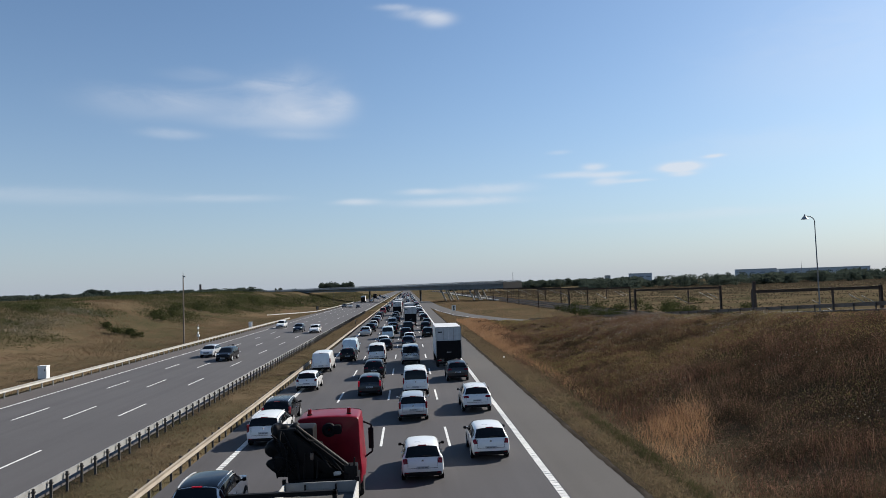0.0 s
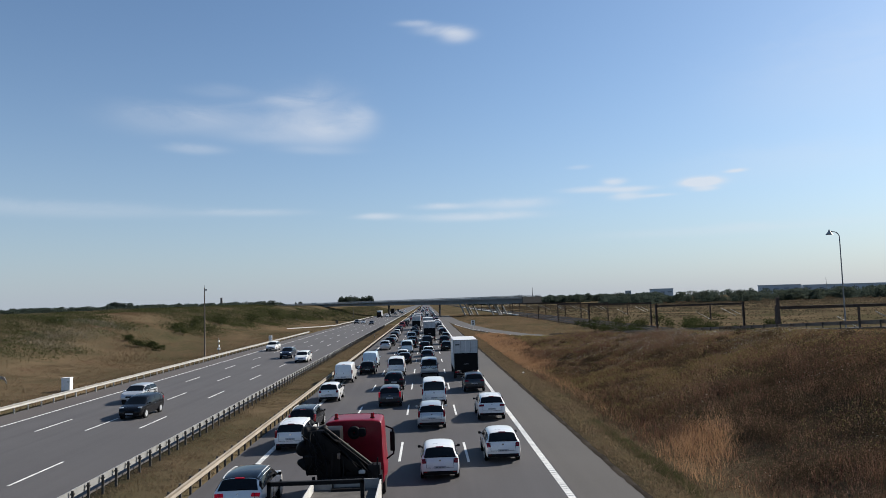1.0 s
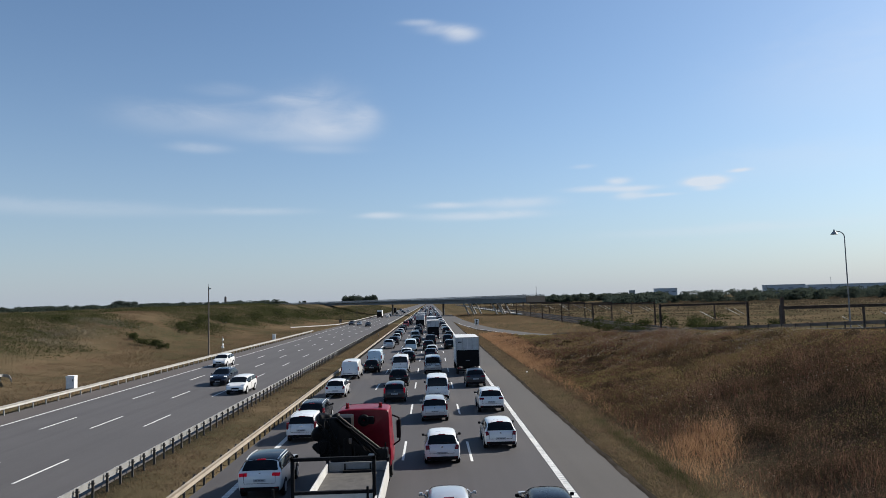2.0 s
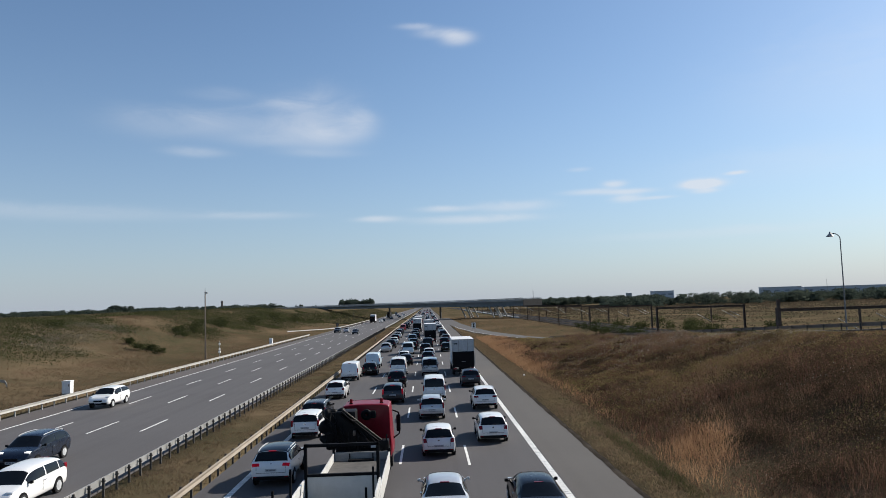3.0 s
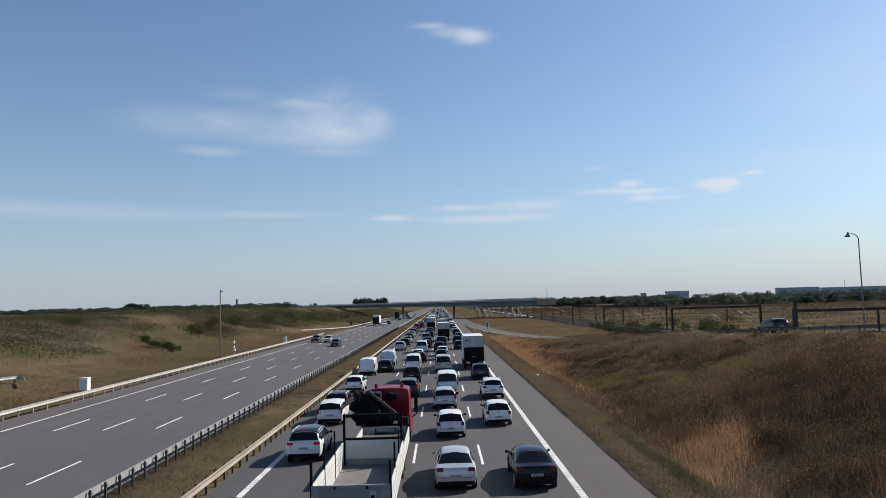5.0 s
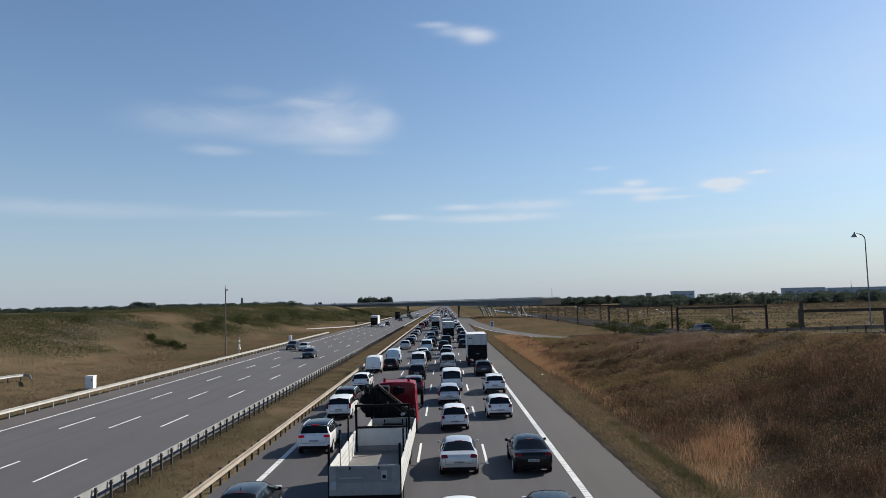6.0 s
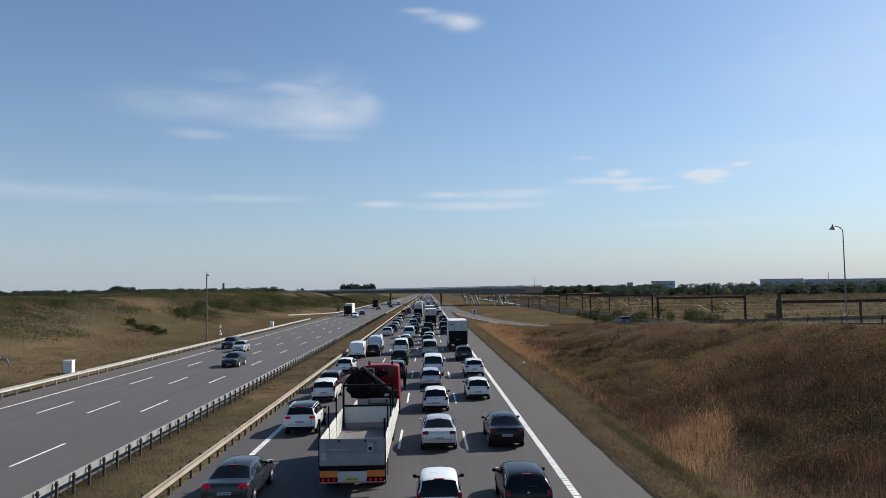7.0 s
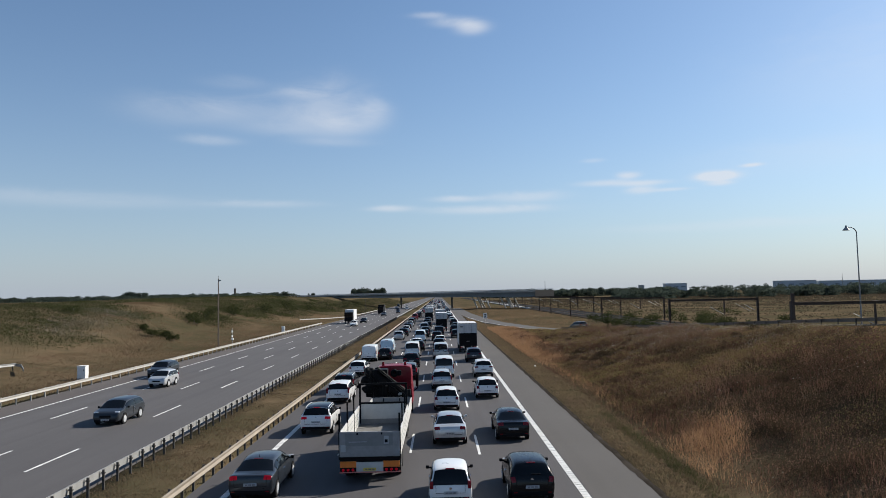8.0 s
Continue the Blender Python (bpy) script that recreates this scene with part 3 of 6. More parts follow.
def camera_pole():
    p = empty("pole", "tall brown metal pole with small sensors on top", "pole")
    part("shaft", tube_bm((0, 0, -0.3), (0, 0, 11.15), 0.13, 0.08, 10), plain("brown_pole_paint", (0.14, 0.11, 0.085), 0.6), p, sharp=40)
    part("sensor", box_bm(-0.05, 0.42, -0.12, 0.12, 10.75, 10.97, bevel=0.03), GALV, p)
    part("finial", tube_bm((0, 0, 11.1), (0, 0, 11.6), 0.025), POST_DARK, p)
    p.matrix_basis = pose(-36.3, 117.5, float(land(-36.3, 117.5)))
    d = empty("roadside_detector", "small white detector head on a thin grey post", "detector")
    part("post", tube_bm((0, 0, -0.2), (0, 0, 3.0), 0.05), GALV, d)
    for z, w in ((1.0, 0.4), (1.45, 0.2), (2.25, 0.22)):
        part("head", box_bm(-w / 2, w / 2, -0.18, 0.18, z, z + 0.34, bevel=0.05), WHITE_BOX, d)
    d.matrix_basis = pose(-34.9, 120.5, float(land(-34.9, 120.5)))


camera_pole()


def cabinet(x, y, w, d, h, label):
    c = empty("roadside_cabinet", label, "cabinet")
    part("body", box_bm(-w / 2, w / 2, -d / 2, d / 2, 0.1, h, bevel=0.02), WHITE_BOX, c)
    part("plinth", box_bm(-w / 2 + 0.03, w / 2 - 0.03, -d / 2 + 0.03, d / 2 - 0.03, -0.3, 0.1), CONCRETE, c)
    part("roof", box_bm(-w / 2 - 0.03, w / 2 + 0.03, -d / 2 - 0.03, d / 2 + 0.03, h, h + 0.06, bevel=0.015), WHITE_BOX, c)
    part("door", box_bm(-w / 2 + 0.05, w / 2 - 0.05, -d / 2 - 0.015, -d / 2 + 0.01, 0.18, h - 0.06, bevel=0.008), WHITE_BOX, c)
    part("handle", box_bm(w / 2 - 0.18, w / 2 - 0.13, -d / 2 - 0.04, -d / 2 - 0.01, 0.8, 1.0), BLACK, c)
    c.matrix_basis = pose(x, y, float(land(x, y)))


cabinet(-36.1, 72.6, 0.85, 0.65, 1.28, "white metal roadside cabinet on the dry verge")
cabinet(-34.7, 159.0, 0.7, 0.45, 1.55, "narrow pale roadside cabinet by the guard rail")


def gore_sign():
    s = empty("exit_sign", "small grey sign with crossed dark bars on a post", "road sign")
    part("post", tube_bm((0, 0, -0.2), (0, 0, 2.6), 0.05), GALV, s)
    part("board", box_bm(-0.55, 0.55, -0.03, 0.03, 1.5, 2.9, bevel=0.02), WHITE_BOX, s)
    bm = bmesh.new()
    for a in (-24, 0, 24):
        add_box(bm, -0.09, 0.09, -0.045, -0.032, -0.55, 0.55, m=pose(0, 0, 2.2, 0, a, 0))
    part("symbol", bm, BLACK, s)
    s.matrix_basis = pose(12.4, 192, 0)


gore_sign()


def small_roadside_things():
    m = empty("marker_post", "short dark marker post on the median", "post")
    part("shaft", box_bm(-0.09, 0.09, -0.06, 0.06, -0.1, 1.05, bevel=0.02), POST_DARK, m)
    part("reflector", box_bm(-0.05, 0.05, -0.075, -0.055, 0.7, 0.9), PLATE, m)
    m.matrix_basis = pose(-12.2, 166.0, 0.02)
    m = empty("back_of_sign", "dark back of a small road sign", "road sign")
    part("post", tube_bm((0, 0, -0.2), (0, 0, 1.6), 0.05), GALV, m)
    part("board", box_bm(-0.5, 0.5, -0.03, 0.03, 0.6, 1.9, bevel=0.02), POST_DARK, m)
    m.matrix_basis = pose(-35.6, 283.0, 0.15)
    m = empty("mast", "thin dark steel mast beside the far carriageway", "mast")
    part("shaft", tube_bm((0, 0, -0.3), (0, 0, 7.0), 0.16, 0.1, 8), POST_DARK, m, sharp=40)
    part("cap", box_bm(-0.2, 0.2, -0.15, 0.15, 6.9, 7.15, bevel=0.03), POST_DARK, m)
    m.matrix_basis = pose(-40.0, 390.0, float(land(-40.0, 390.0)))
    bm = bmesh.new()
    bmesh.ops.create_icosphere(bm, subdivisions=2, radius=0.16)
    for v in bm.verts:
        v.co *= 0.75 + 0.5 * noise.noise(v.co * 9)
        v.co.z *= 0.6
    ob = part("plastic_bag", bm, WHITE_BOX, at=pose(10.5, 79.0, 0.0))
    tagged(ob, "crumpled white plastic bag on the verge", "litter")
    ob = part("platform_edge", box_bm(42.75, 43.95, 340, 900, -0.2, 1.0, bevel=0.05), plain("pale_platform_concrete", (0.5, 0.49, 0.47), 0.8, vary=0.12, scale=0.3))
    tagged(ob, "long pale concrete platform edge beside the tracks", "platform", kind="structure")


small_roadside_things()


# ---- far buildings ----
def hall(x0, x1, y, h, bays, label):
    b = empty("industrial_hall", label, "building", "industrial halls")
    part("wall", box_bm(x0, x1, y, y + 18, -1, h), HALL, b)
    part("roof", box_bm(x0 - 1, x1 + 1, y - 1, y + 19, h, h + 0.9), plain("pale_roof_edge", (0.6, 0.64, 0.68), 0.6, vary=0.05, scale=0.02), b)
    for k in range(bays):
        x = x0 + (x1 - x0) * (k + 0.5) / bays
        part("window", box_bm(x - 5, x + 5, y - 0.4, y + 0.2, h * 0.62, h * 0.74), plain("dull_window_band", (0.12, 0.15, 0.19), 0.3), b)
    return b


hall(512, 560, 1600, 22.4, 3, "pale grey-blue windowless industrial hall behind woods")
hall(716, 800, 1500, 22.3, 4, "long pale grey-blue industrial hall behind trees")
hall(806, 1010, 1500, 20.5, 8, "long low pale grey industrial hall behind trees")
m = part("chimney", tube_bm((-257, 900, 0), (-257, 900, 21.5), 1.6, 1.3, 12), plain("dark_brick", (0.08, 0.07, 0.065), 0.8), None, sharp=40)
tagged(m, "dark round chimney on the horizon", "chimney")
m = part("silo_tower", box_bm(425, 435, 1500, 1510, 0, 20), CONCRETE)
tagged(m, "small pale concrete tower on the horizon", "tower")
m = part("radio_mast", tube_bm((105, 700, 0), (105, 700, 20), 0.35, 0.15, 6), POST_DARK)
tagged(m, "thin dark mast on the horizon", "mast")
m = part("radio_mast", tube_bm((850, 1490, 0), (850, 1490, 36), 0.8, 0.3, 6), GALV)
tagged(m, "thin pale mast behind the hall roof", "mast")


# ---- vehicles ----
MOVES = []      # what moves, with its rows
SPINS = []      # wheels that turn: thing, radius, seconds and metres along


def section(st):
    """Half cross-section of a body from the middle underneath, out and up to the middle of the roof."""
    y, zb, w, zs, zt, wt = st
    k = min(1.0, max(0.12, (zt - zs) / 0.4))
    return [Vector(p) for p in ((0, y, zb), (w * 0.84, y, zb), (w * 0.965, y, zb + 0.12), (w, y, zb + (zs - zb) * 0.55), (w * 0.97, y, zs),
                                (wt + (w * 0.97 - wt) * 0.10, y, zt - 0.11 * k), (wt * 0.87, y, zt - 0.03 * k), (0, y, zt + 0.025 * k))]


def glide(rows, u):
    """A smooth curve through rows of numbers, with no overshoot, at the place u."""
    rows = np.asarray(rows, float)
    i = min(int(u), len(rows) - 2)
    f = u - i
    d = rows[1:] - rows[:-1]

    def slope(k):
        if k == 0 or k == len(rows) - 1:
            return d[min(k, len(d) - 1)] * 1.0
        a, b = d[k - 1], d[k]
        return np.where(a * b > 0, 2 * a * b / np.where(np.abs(a + b) < 1e-9, 1, a + b), 0.0)

    m0, m1 = slope(i), slope(i + 1)
    return (2 * f ** 3 - 3 * f ** 2 + 1) * rows[i] + (f ** 3 - 2 * f ** 2 + f) * m0 + (3 * f ** 2 - 2 * f ** 3) * rows[i + 1] + (f ** 3 - f ** 2) * m1


def half_ring(stations, u):
    """The half cross-section at station u."""
    return glide([[tuple(p) for p in section(st)] for st in stations], u)


def on_ring(ring, v):
    row = glide(ring, v)
    if v > 6:       # the roof is level in the middle
        f = v - 6
        row[2] = ring[6][2] + (ring[7][2] - ring[6][2]) * (1 - (1 - f) ** 2)
    return row


def on_body(stations, u, v, side):
    """The point of the body at station u and row v."""
    p = on_ring(half_ring(stations, u), v)
    return Vector((p[0] * side, p[1], p[2]))


def body_bm(stations, fine=3):
    bm = bmesh.new()
    rings = []
    rows = [k / fine for k in range(7 * fine + 1)]
    for k in range((len(stations) - 1) * fine + 1):
        ring = half_ring(stations, k / fine)
        s = [Vector(on_ring(ring, v)) for v in rows]
        full = s + [Vector((-p.x, p.y, p.z)) for p in reversed(s[1:-1])]
        rings.append([bm.verts.new(p) for p in full])
    n = len(rings[0])
    for a, b in zip(rings, rings[1:]):
        for k in range(n):
            bm.faces.new((a[k], a[(k + 1) % n], b[(k + 1) % n], b[k]))
    bm.faces.new(rings[0])
    bm.faces.new(list(reversed(rings[-1])))
    return bm


def steps(a, b):
    inner = [k / 3 for k in range(math.ceil(a * 3 + 1e-6), math.floor(b * 3 - 1e-6) + 1)]
    return [a] + inner + [b]


def pane_bm(stations, us, rows, lift=0.012):
    """A curved sheet lying on the body: us are stations, rows are (row, side) across."""
    grid = [[on_body(stations, u, v, s) for v, s in rows] for u in us]
    bm = bmesh.new()
    out = []
    for i, line in enumerate(grid):
        row = []
        for j, p in enumerate(line):
            du = grid[min(i + 1, len(grid) - 1)][j] - grid[max(i - 1, 0)][j]
            dv = line[min(j + 1, len(line) - 1)] - line[max(j - 1, 0)]
            nrm = du.cross(dv).normalized()
            if nrm.dot(p - Vector((0, p.y, 0.7))) < 0:
                nrm = -nrm
            row.append((bm.verts.new(p + nrm * lift), bm.verts.new(p - nrm * 0.01)))
        out.append(row)
    for a, b in zip(out, out[1:]):
        for j in range(len(a) - 1):
            bm.faces.new((a[j][0], a[j + 1][0], b[j + 1][0], b[j][0]))
    rim = [p for p in out[0]] + [r[-1] for r in out[1:]] + list(reversed(out[-1][:-1])) + [r[0] for r in reversed(out[1:-1])]
    for p, q in zip(rim, rim[1:] + rim[:1]):
        bm.faces.new((p[0], q[0], q[1], p[1]))
    return bm


ACROSS = [(v, 1) for v in (5.12, 5.4, 5.7, 6, 6.33, 6.66, 6.99)] + [(v, -1) for v in (6.66, 6.33, 6, 5.7, 5.4, 5.12)]
SHAPES = {
    "hatchback": dict(st=[(0, .42, .76, .62, .66, .70), (.03, .30, .83, .80, .84, .75), (.10, .26, .865, .96, 1.0, .78), (.46, .24, .875, .97, 1.42, .66), (1.2, .22, .875, .95, 1.475, .68),
                          (2.05, .22, .875, .94, 1.46, .67), (2.5, .22, .875, .94, 1.39, .65), (3.2, .22, .87, .93, .99, .75), (3.7, .24, .86, .85, .89, .69), (3.95, .25, .82, .74, .78, .64), (4.07, .30, .70, .56, .61, .54)],
                      rear=(2.08, 2.9), front=(6.06, 6.95), side=((2.5, 3.15), (3.22, 4.4), (4.48, 6.55)), tail=(.745, .105, .88, .09, .1, .115), lamp=((.75, 1.95), (4.3, 6.1)), plate=.62, roof=(3.0, 6.0)),
    "city_car": dict(st=[(0, .40, .70, .58, .62, .64), (.03, .29, .77, .74, .78, .70), (.07, .25, .80, .88, .92, .73), (.34, .23, .81, .92, 1.40, .63), (1.0, .21, .81, .92, 1.47, .65),
                         (1.7, .21, .81, .92, 1.46, .64), (2.1, .21, .81, .92, 1.40, .62), (2.75, .21, .80, .93, .99, .70), (3.15, .23, .79, .86, .90, .64), (3.38, .25, .75, .74, .78, .58), (3.47, .30, .64, .56, .61, .5)],
                     rear=(1.75, 2.92), front=(6.06, 6.95), side=((2.5, 3.15), (3.22, 4.4), (4.48, 6.55)), tail=(.715, .09, .88, .07, .09, .14), plate=.6, roof=(3.0, 6.0)),
    "suv": dict(st=[(0, .50, .80, .72, .77, .74), (.03, .36, .87, .92, .96, .79), (.12, .32, .91, 1.08, 1.12, .82), (.48, .30, .92, 1.09, 1.54, .70), (1.3, .28, .92, 1.06, 1.62, .72),
                    (2.2, .28, .92, 1.04, 1.60, .71), (2.65, .28, .915, 1.03, 1.53, .68), (3.35, .28, .905, 1.02, 1.08, .79), (3.95, .30, .89, .95, .99, .73), (4.25, .34, .84, .80, .84, .67), (4.4, .40, .70, .6, .66, .56)],
                rear=(2.12, 2.88), front=(6.06, 6.95), side=((2.5, 3.1), (3.18, 4.4), (4.48, 6.55)), tail=(.765, .115, .99, .13, .1, .065), lamp=((.95, 1.75), (4.3, 6.35)), plate=.78, roof=(3.0, 6.0)),
    "estate": dict(st=[(0, .44, .78, .66, .70, .72), (.03, .31, .85, .84, .88, .77), (.10, .27, .885, 1.0, 1.04, .80), (.38, .25, .895, 1.0, 1.46, .70), (1.3, .23, .895, .98, 1.53, .71),
                       (2.4, .23, .895, .95, 1.51, .70), (2.85, .23, .89, .94, 1.43, .67), (3.55, .23, .88, .94, 1.0, .76), (4.1, .25, .86, .86, .90, .70), (4.38, .28, .80, .72, .76, .63), (4.5, .34, .66, .54, .59, .52)],
                   rear=(2.1, 2.9), front=(6.06, 6.95), side=((2.5, 3.4), (3.48, 4.4), (4.48, 6.55)), tail=(.80, .13, .98, .065, .12, .2), plate=.72, roof=(3.0, 6.0)),
    "saloon": dict(st=[(0, .42, .76, .64, .68, .68), (.04, .30, .85, .85, .90, .75), (.12, .27, .885, .96, 1.02, .78), (.66, .25, .90, .98, 1.05, .78), (1.36, .23, .90, .97, 1.38, .63), (2.0, .22, .90, .96, 1.44, .65),
                       (2.65, .22, .90, .95, 1.42, .64), (3.05, .22, .895, .94, 1.36, .62), (3.75, .22, .885, .93, .99, .75), (4.35, .25, .87, .84, .88, .69), (4.6, .28, .80, .70, .74, .61), (4.72, .34, .66, .54, .59, .5)],
                   rear=(3.06, 3.92), front=(7.06, 7.95), side=((3.5, 4.3), (4.38, 5.6), (5.68, 7.55)), tail=(.72, .105, .885, .13, .1, .062), lamp=((.8, 1.8), (4.3, 6.3)), plate=.68, roof=(4.0, 7.0)),
    "van": dict(st=[(0, .42, .86, .90, .96, .82), (.05, .36, .94, 1.08, 1.14, .87), (.24, .34, .955, 1.12, 1.88, .81), (.7, .32, .955, 1.12, 1.96, .83), (2.0, .30, .955, 1.12, 1.97, .83), (3.3, .30, .955, 1.10, 1.95, .82),
                    (3.75, .30, .95, 1.08, 1.87, .79), (4.45, .30, .94, 1.04, 1.10, .82), (4.78, .32, .90, .92, .96, .75), (4.95, .36, .82, .66, .72, .66), (5.0, .44, .72, .56, .6, .58)],
                rear=(1.14, 1.9), front=(6.05, 6.95), side=((5.1, 6.5),), tail=(.885, .13, 1.12, .05, .12, .24), plate=.66, roof=(2.0, 6.0)),
}


def wheel_meshes(r, w):
    bm = bmesh.new()
    turn = Matrix.Rotation(radians(90), 4, "Y")
    bmesh.ops.create_cone(bm, cap_ends=True, segments=24, radius1=r, radius2=r, depth=w, matrix=turn)
    bmesh.ops.bevel(bm, geom=[e for e in bm.edges if abs(e.verts[0].co.x - e.verts[1].co.x) < 1e-4], offset=0.03, segments=2, affect="EDGES")
    tyre = mesh_of("wheel", bm, TYRE, 40)
    bm = bmesh.new()
    bmesh.ops.create_cone(bm, cap_ends=True, segments=20, radius1=r * 0.66, radius2=r * 0.66, depth=0.02, matrix=turn)
    for k in range(5):
        add_box(bm, -0.02, 0.02, -0.035, 0.035, 0.0, r * 0.62, m=Matrix.Rotation(k * math.tau / 5, 4, "X"))
    bmesh.ops.create_cone(bm, cap_ends=True, segments=12, radius1=0.06, radius2=0.05, depth=0.05, matrix=turn)
    return tyre, mesh_of("rim", bm, RIM, 40)


CAR_WHEEL = wheel_meshes(0.325, 0.21)
TRUCK_WHEEL = wheel_meshes(0.5, 0.3)


def add_wheels(thing, meshes, places, r):
    for x, y in places:
        w = shared("wheel", meshes[0], thing, pose(x, y, r))
        shared("rim", meshes[1], w, pose(0.1 if x > 0 else -0.1, 0, 0))


def plate(parent, y, z, front=1, material=None):
    """A number plate; its writing is plain bars."""
    s = -0.006 * front
    p = part("number_plate", box_bm(-0.26, 0.26, y - 0.012, y + 0.012, z - 0.056, z + 0.056), material or PLATE, parent, "white number plate with dark bars")
    bm = bmesh.new()
    for x0, x1 in ((-0.19, -0.1), (-0.06, 0.05), (0.08, 0.19)):
        add_box(bm, x0, x1, y + s - 0.009, y + s + 0.009, z - 0.022, z + 0.022)
    part("writing", bm, PLATE_INK, p)


def build_car(shape, full=True):
    """A car in parts; one that is only ever seen from afar has fewer of them."""
    d = SHAPES[shape]
    st = d["st"]
    length, half = st[-1][0], max(s[2] for s in st)
    car = new("car")
    part("body", body_bm(st), PAINTS["white"], car, sharp=48)
    part("rear_window", pane_bm(st, steps(*d["rear"]), ACROSS[1:-1] if shape in ("estate", "saloon") else ACROSS[2:-2]), GLASS, car, sharp=30)
    part("windscreen", pane_bm(st, steps(*d["front"]), ACROSS), GLASS, car, sharp=30)
    for side in (1, -1):
        for a, b in d["side"]:
            part("side_window", pane_bm(st, steps(a, b), [(v, side) for v in (4.12, 4.4, 4.66, 4.9)]), GLASS, car, sharp=30)
        x, y, z, w, dp, h = d["tail"]
        if "lamp" in d:     # wraps round the corner of the body
            (u0, u1), (v0, v1) = d["lamp"]
            lens = pane_bm(st, steps(u0, u1), [(v0 + (v1 - v0) * k / 6, side) for k in range(7)], 0.022)
        else:
            lens = box_bm(side * x - w, side * x + w, y - dp, y + dp, z - h, z + h, bevel=0.03)
        part("tail_light", lens, LAMP_RED, car, sharp=40)
        nose = st[-3]
        part("headlight", box_bm(side * (nose[2] - 0.2) - 0.15, side * (nose[2] - 0.2) + 0.15, nose[0] - 0.02, nose[0] + 0.19, nose[3] - 0.09, nose[3] + 0.02, bevel=0.04), LAMP_CLEAR, car, sharp=40)
        base = on_body(st, d["front"][1], 4, side)
        bm = box_bm(side * (half + 0.085) - 0.075, side * (half + 0.085) + 0.075, base.y - 0.4, base.y - 0.29, base.z + 0.02, base.z + 0.15, bevel=0.045)
        add_box(bm, side * (half - 0.02) - 0.09, side * (half - 0.02) + 0.09, base.y - 0.37, base.y - 0.31, base.z + 0.03, base.z + 0.08)
        part("door_mirror", bm, BLACK, car, sharp=40)
        for wy in (0.82, length - 0.86) if full else ():
            part("wheel_arch", tube_bm((side * (half - 0.12), wy, 0.34), (side * (half + 0.003), wy, 0.34), 0.375, sides=24), BLACK, car)
        if not full:
            continue
        part("door_seam", box_bm(side * half - 0.006, side * half + 0.004, length * 0.47, length * 0.47 + 0.012, 0.45, 0.9), BLACK, car)
        part("door_handle", box_bm(side * half - 0.03, side * half + 0.02, length * 0.42, length * 0.42 + 0.2, 0.84, 0.87, bevel=0.008), CHROME, car)
    zb = st[1][1]
    if not full:
        for side in (1, -1):
            for wy in (0.82, length - 0.86):
                shared("wheel", CAR_WHEEL[0], car, pose(side * (half - 0.09), wy, 0.325))
        part("number_plate", box_bm(-0.26, 0.26, -0.024, 0.0, d["plate"] - 0.056, d["plate"] + 0.056), PLATE, car)
        return car
    part("rear_bumper", box_bm(-half + 0.1, half - 0.1, -0.02, 0.3, zb - 0.02, zb + 0.16, bevel=0.05), BLACK, car, "dark lower bumper", sharp=40)
    part("front_bumper", box_bm(-half + 0.18, half - 0.18, length - 0.2, length + 0.015, st[-1][1] - 0.06, st[-1][1] + 0.12, bevel=0.05), BLACK, car, "dark lower bumper", sharp=40)
    part("grille", box_bm(-0.36, 0.36, length - 0.12, length + 0.012, st[-1][3] - 0.03, st[-1][3] + 0.1, bevel=0.02), BLACK, car)
    plate(car, -0.012, d["plate"])
    belt = st[2] if shape != "van" else st[1]
    bm = bmesh.new()
    for x in (-half + 0.26, half - 0.26):
        add_box(bm, x - 0.006, x + 0.006, 0.0, 0.12, zb + 0.3, belt[3])
    add_box(bm, -half + 0.26, half - 0.26, -0.004, 0.12, zb + 0.29, zb + 0.305)
    part("tailgate_seam", bm, BLACK, car)
    for x in (-half + 0.22, half - 0.22):
        part("rear_reflector", box_bm(x - 0.07, x + 0.07, -0.026, 0.02, zb + 0.1, zb + 0.135), LAMP_RED, car)
    plate(car, length + 0.012, st[-1][1] + 0.08, -1)
    top = on_body(st, d["rear"][1] + 0.06, 6.9, 1)
    part("brake_light", box_bm(-0.17, 0.17, top.y - 0.05, top.y + 0.03, top.z - 0.02, top.z + 0.02, bevel=0.006), LAMP_RED, car)
    bot = on_body(st, d["rear"][0] - 0.1, 6.9, 1)
    part("badge", tube_bm((0, bot.y - 0.06, bot.z - 0.11), (0, bot.y + 0.02, bot.z - 0.11), 0.05, sides=14), CHROME, car)
    add_wheels(car, CAR_WHEEL, [(s * (half - 0.09), wy) for s in (1, -1) for wy in (0.82, length - 0.86)], 0.325)
    return car


MADE = {}


def car_at(shape, paint, label, group, first=False, full=True):
    """A car of this shape and colour: a copy of the plain one of its shape, or (first) that one itself."""
    if (shape, full) not in MADE:
        MADE[shape, full] = build_car(shape, full)
        first = first or not full
    car = MADE[shape, full] if first else copy_thing(MADE[shape, full], Matrix())
    car.name = "van" if shape == "van" else "car"
    for o in car.children:
        kind = o.name.split(".")[0]
        if kind in ("body", "door_mirror"):
            o.material_slots[0].link = "OBJECT"
            o.material_slots[0].material = PAINTS[paint] if kind == "body" or paint in ("silver", "pale_blue") else BLACK
    return tagged(car, label, "van" if shape == "van" else "car", group)


def relight(car, names, material):
    for o in car.children:
        if o.name.split(".")[0] in names:
            o.material_slots[0].link = "OBJECT"
            o.material_slots[0].material = material


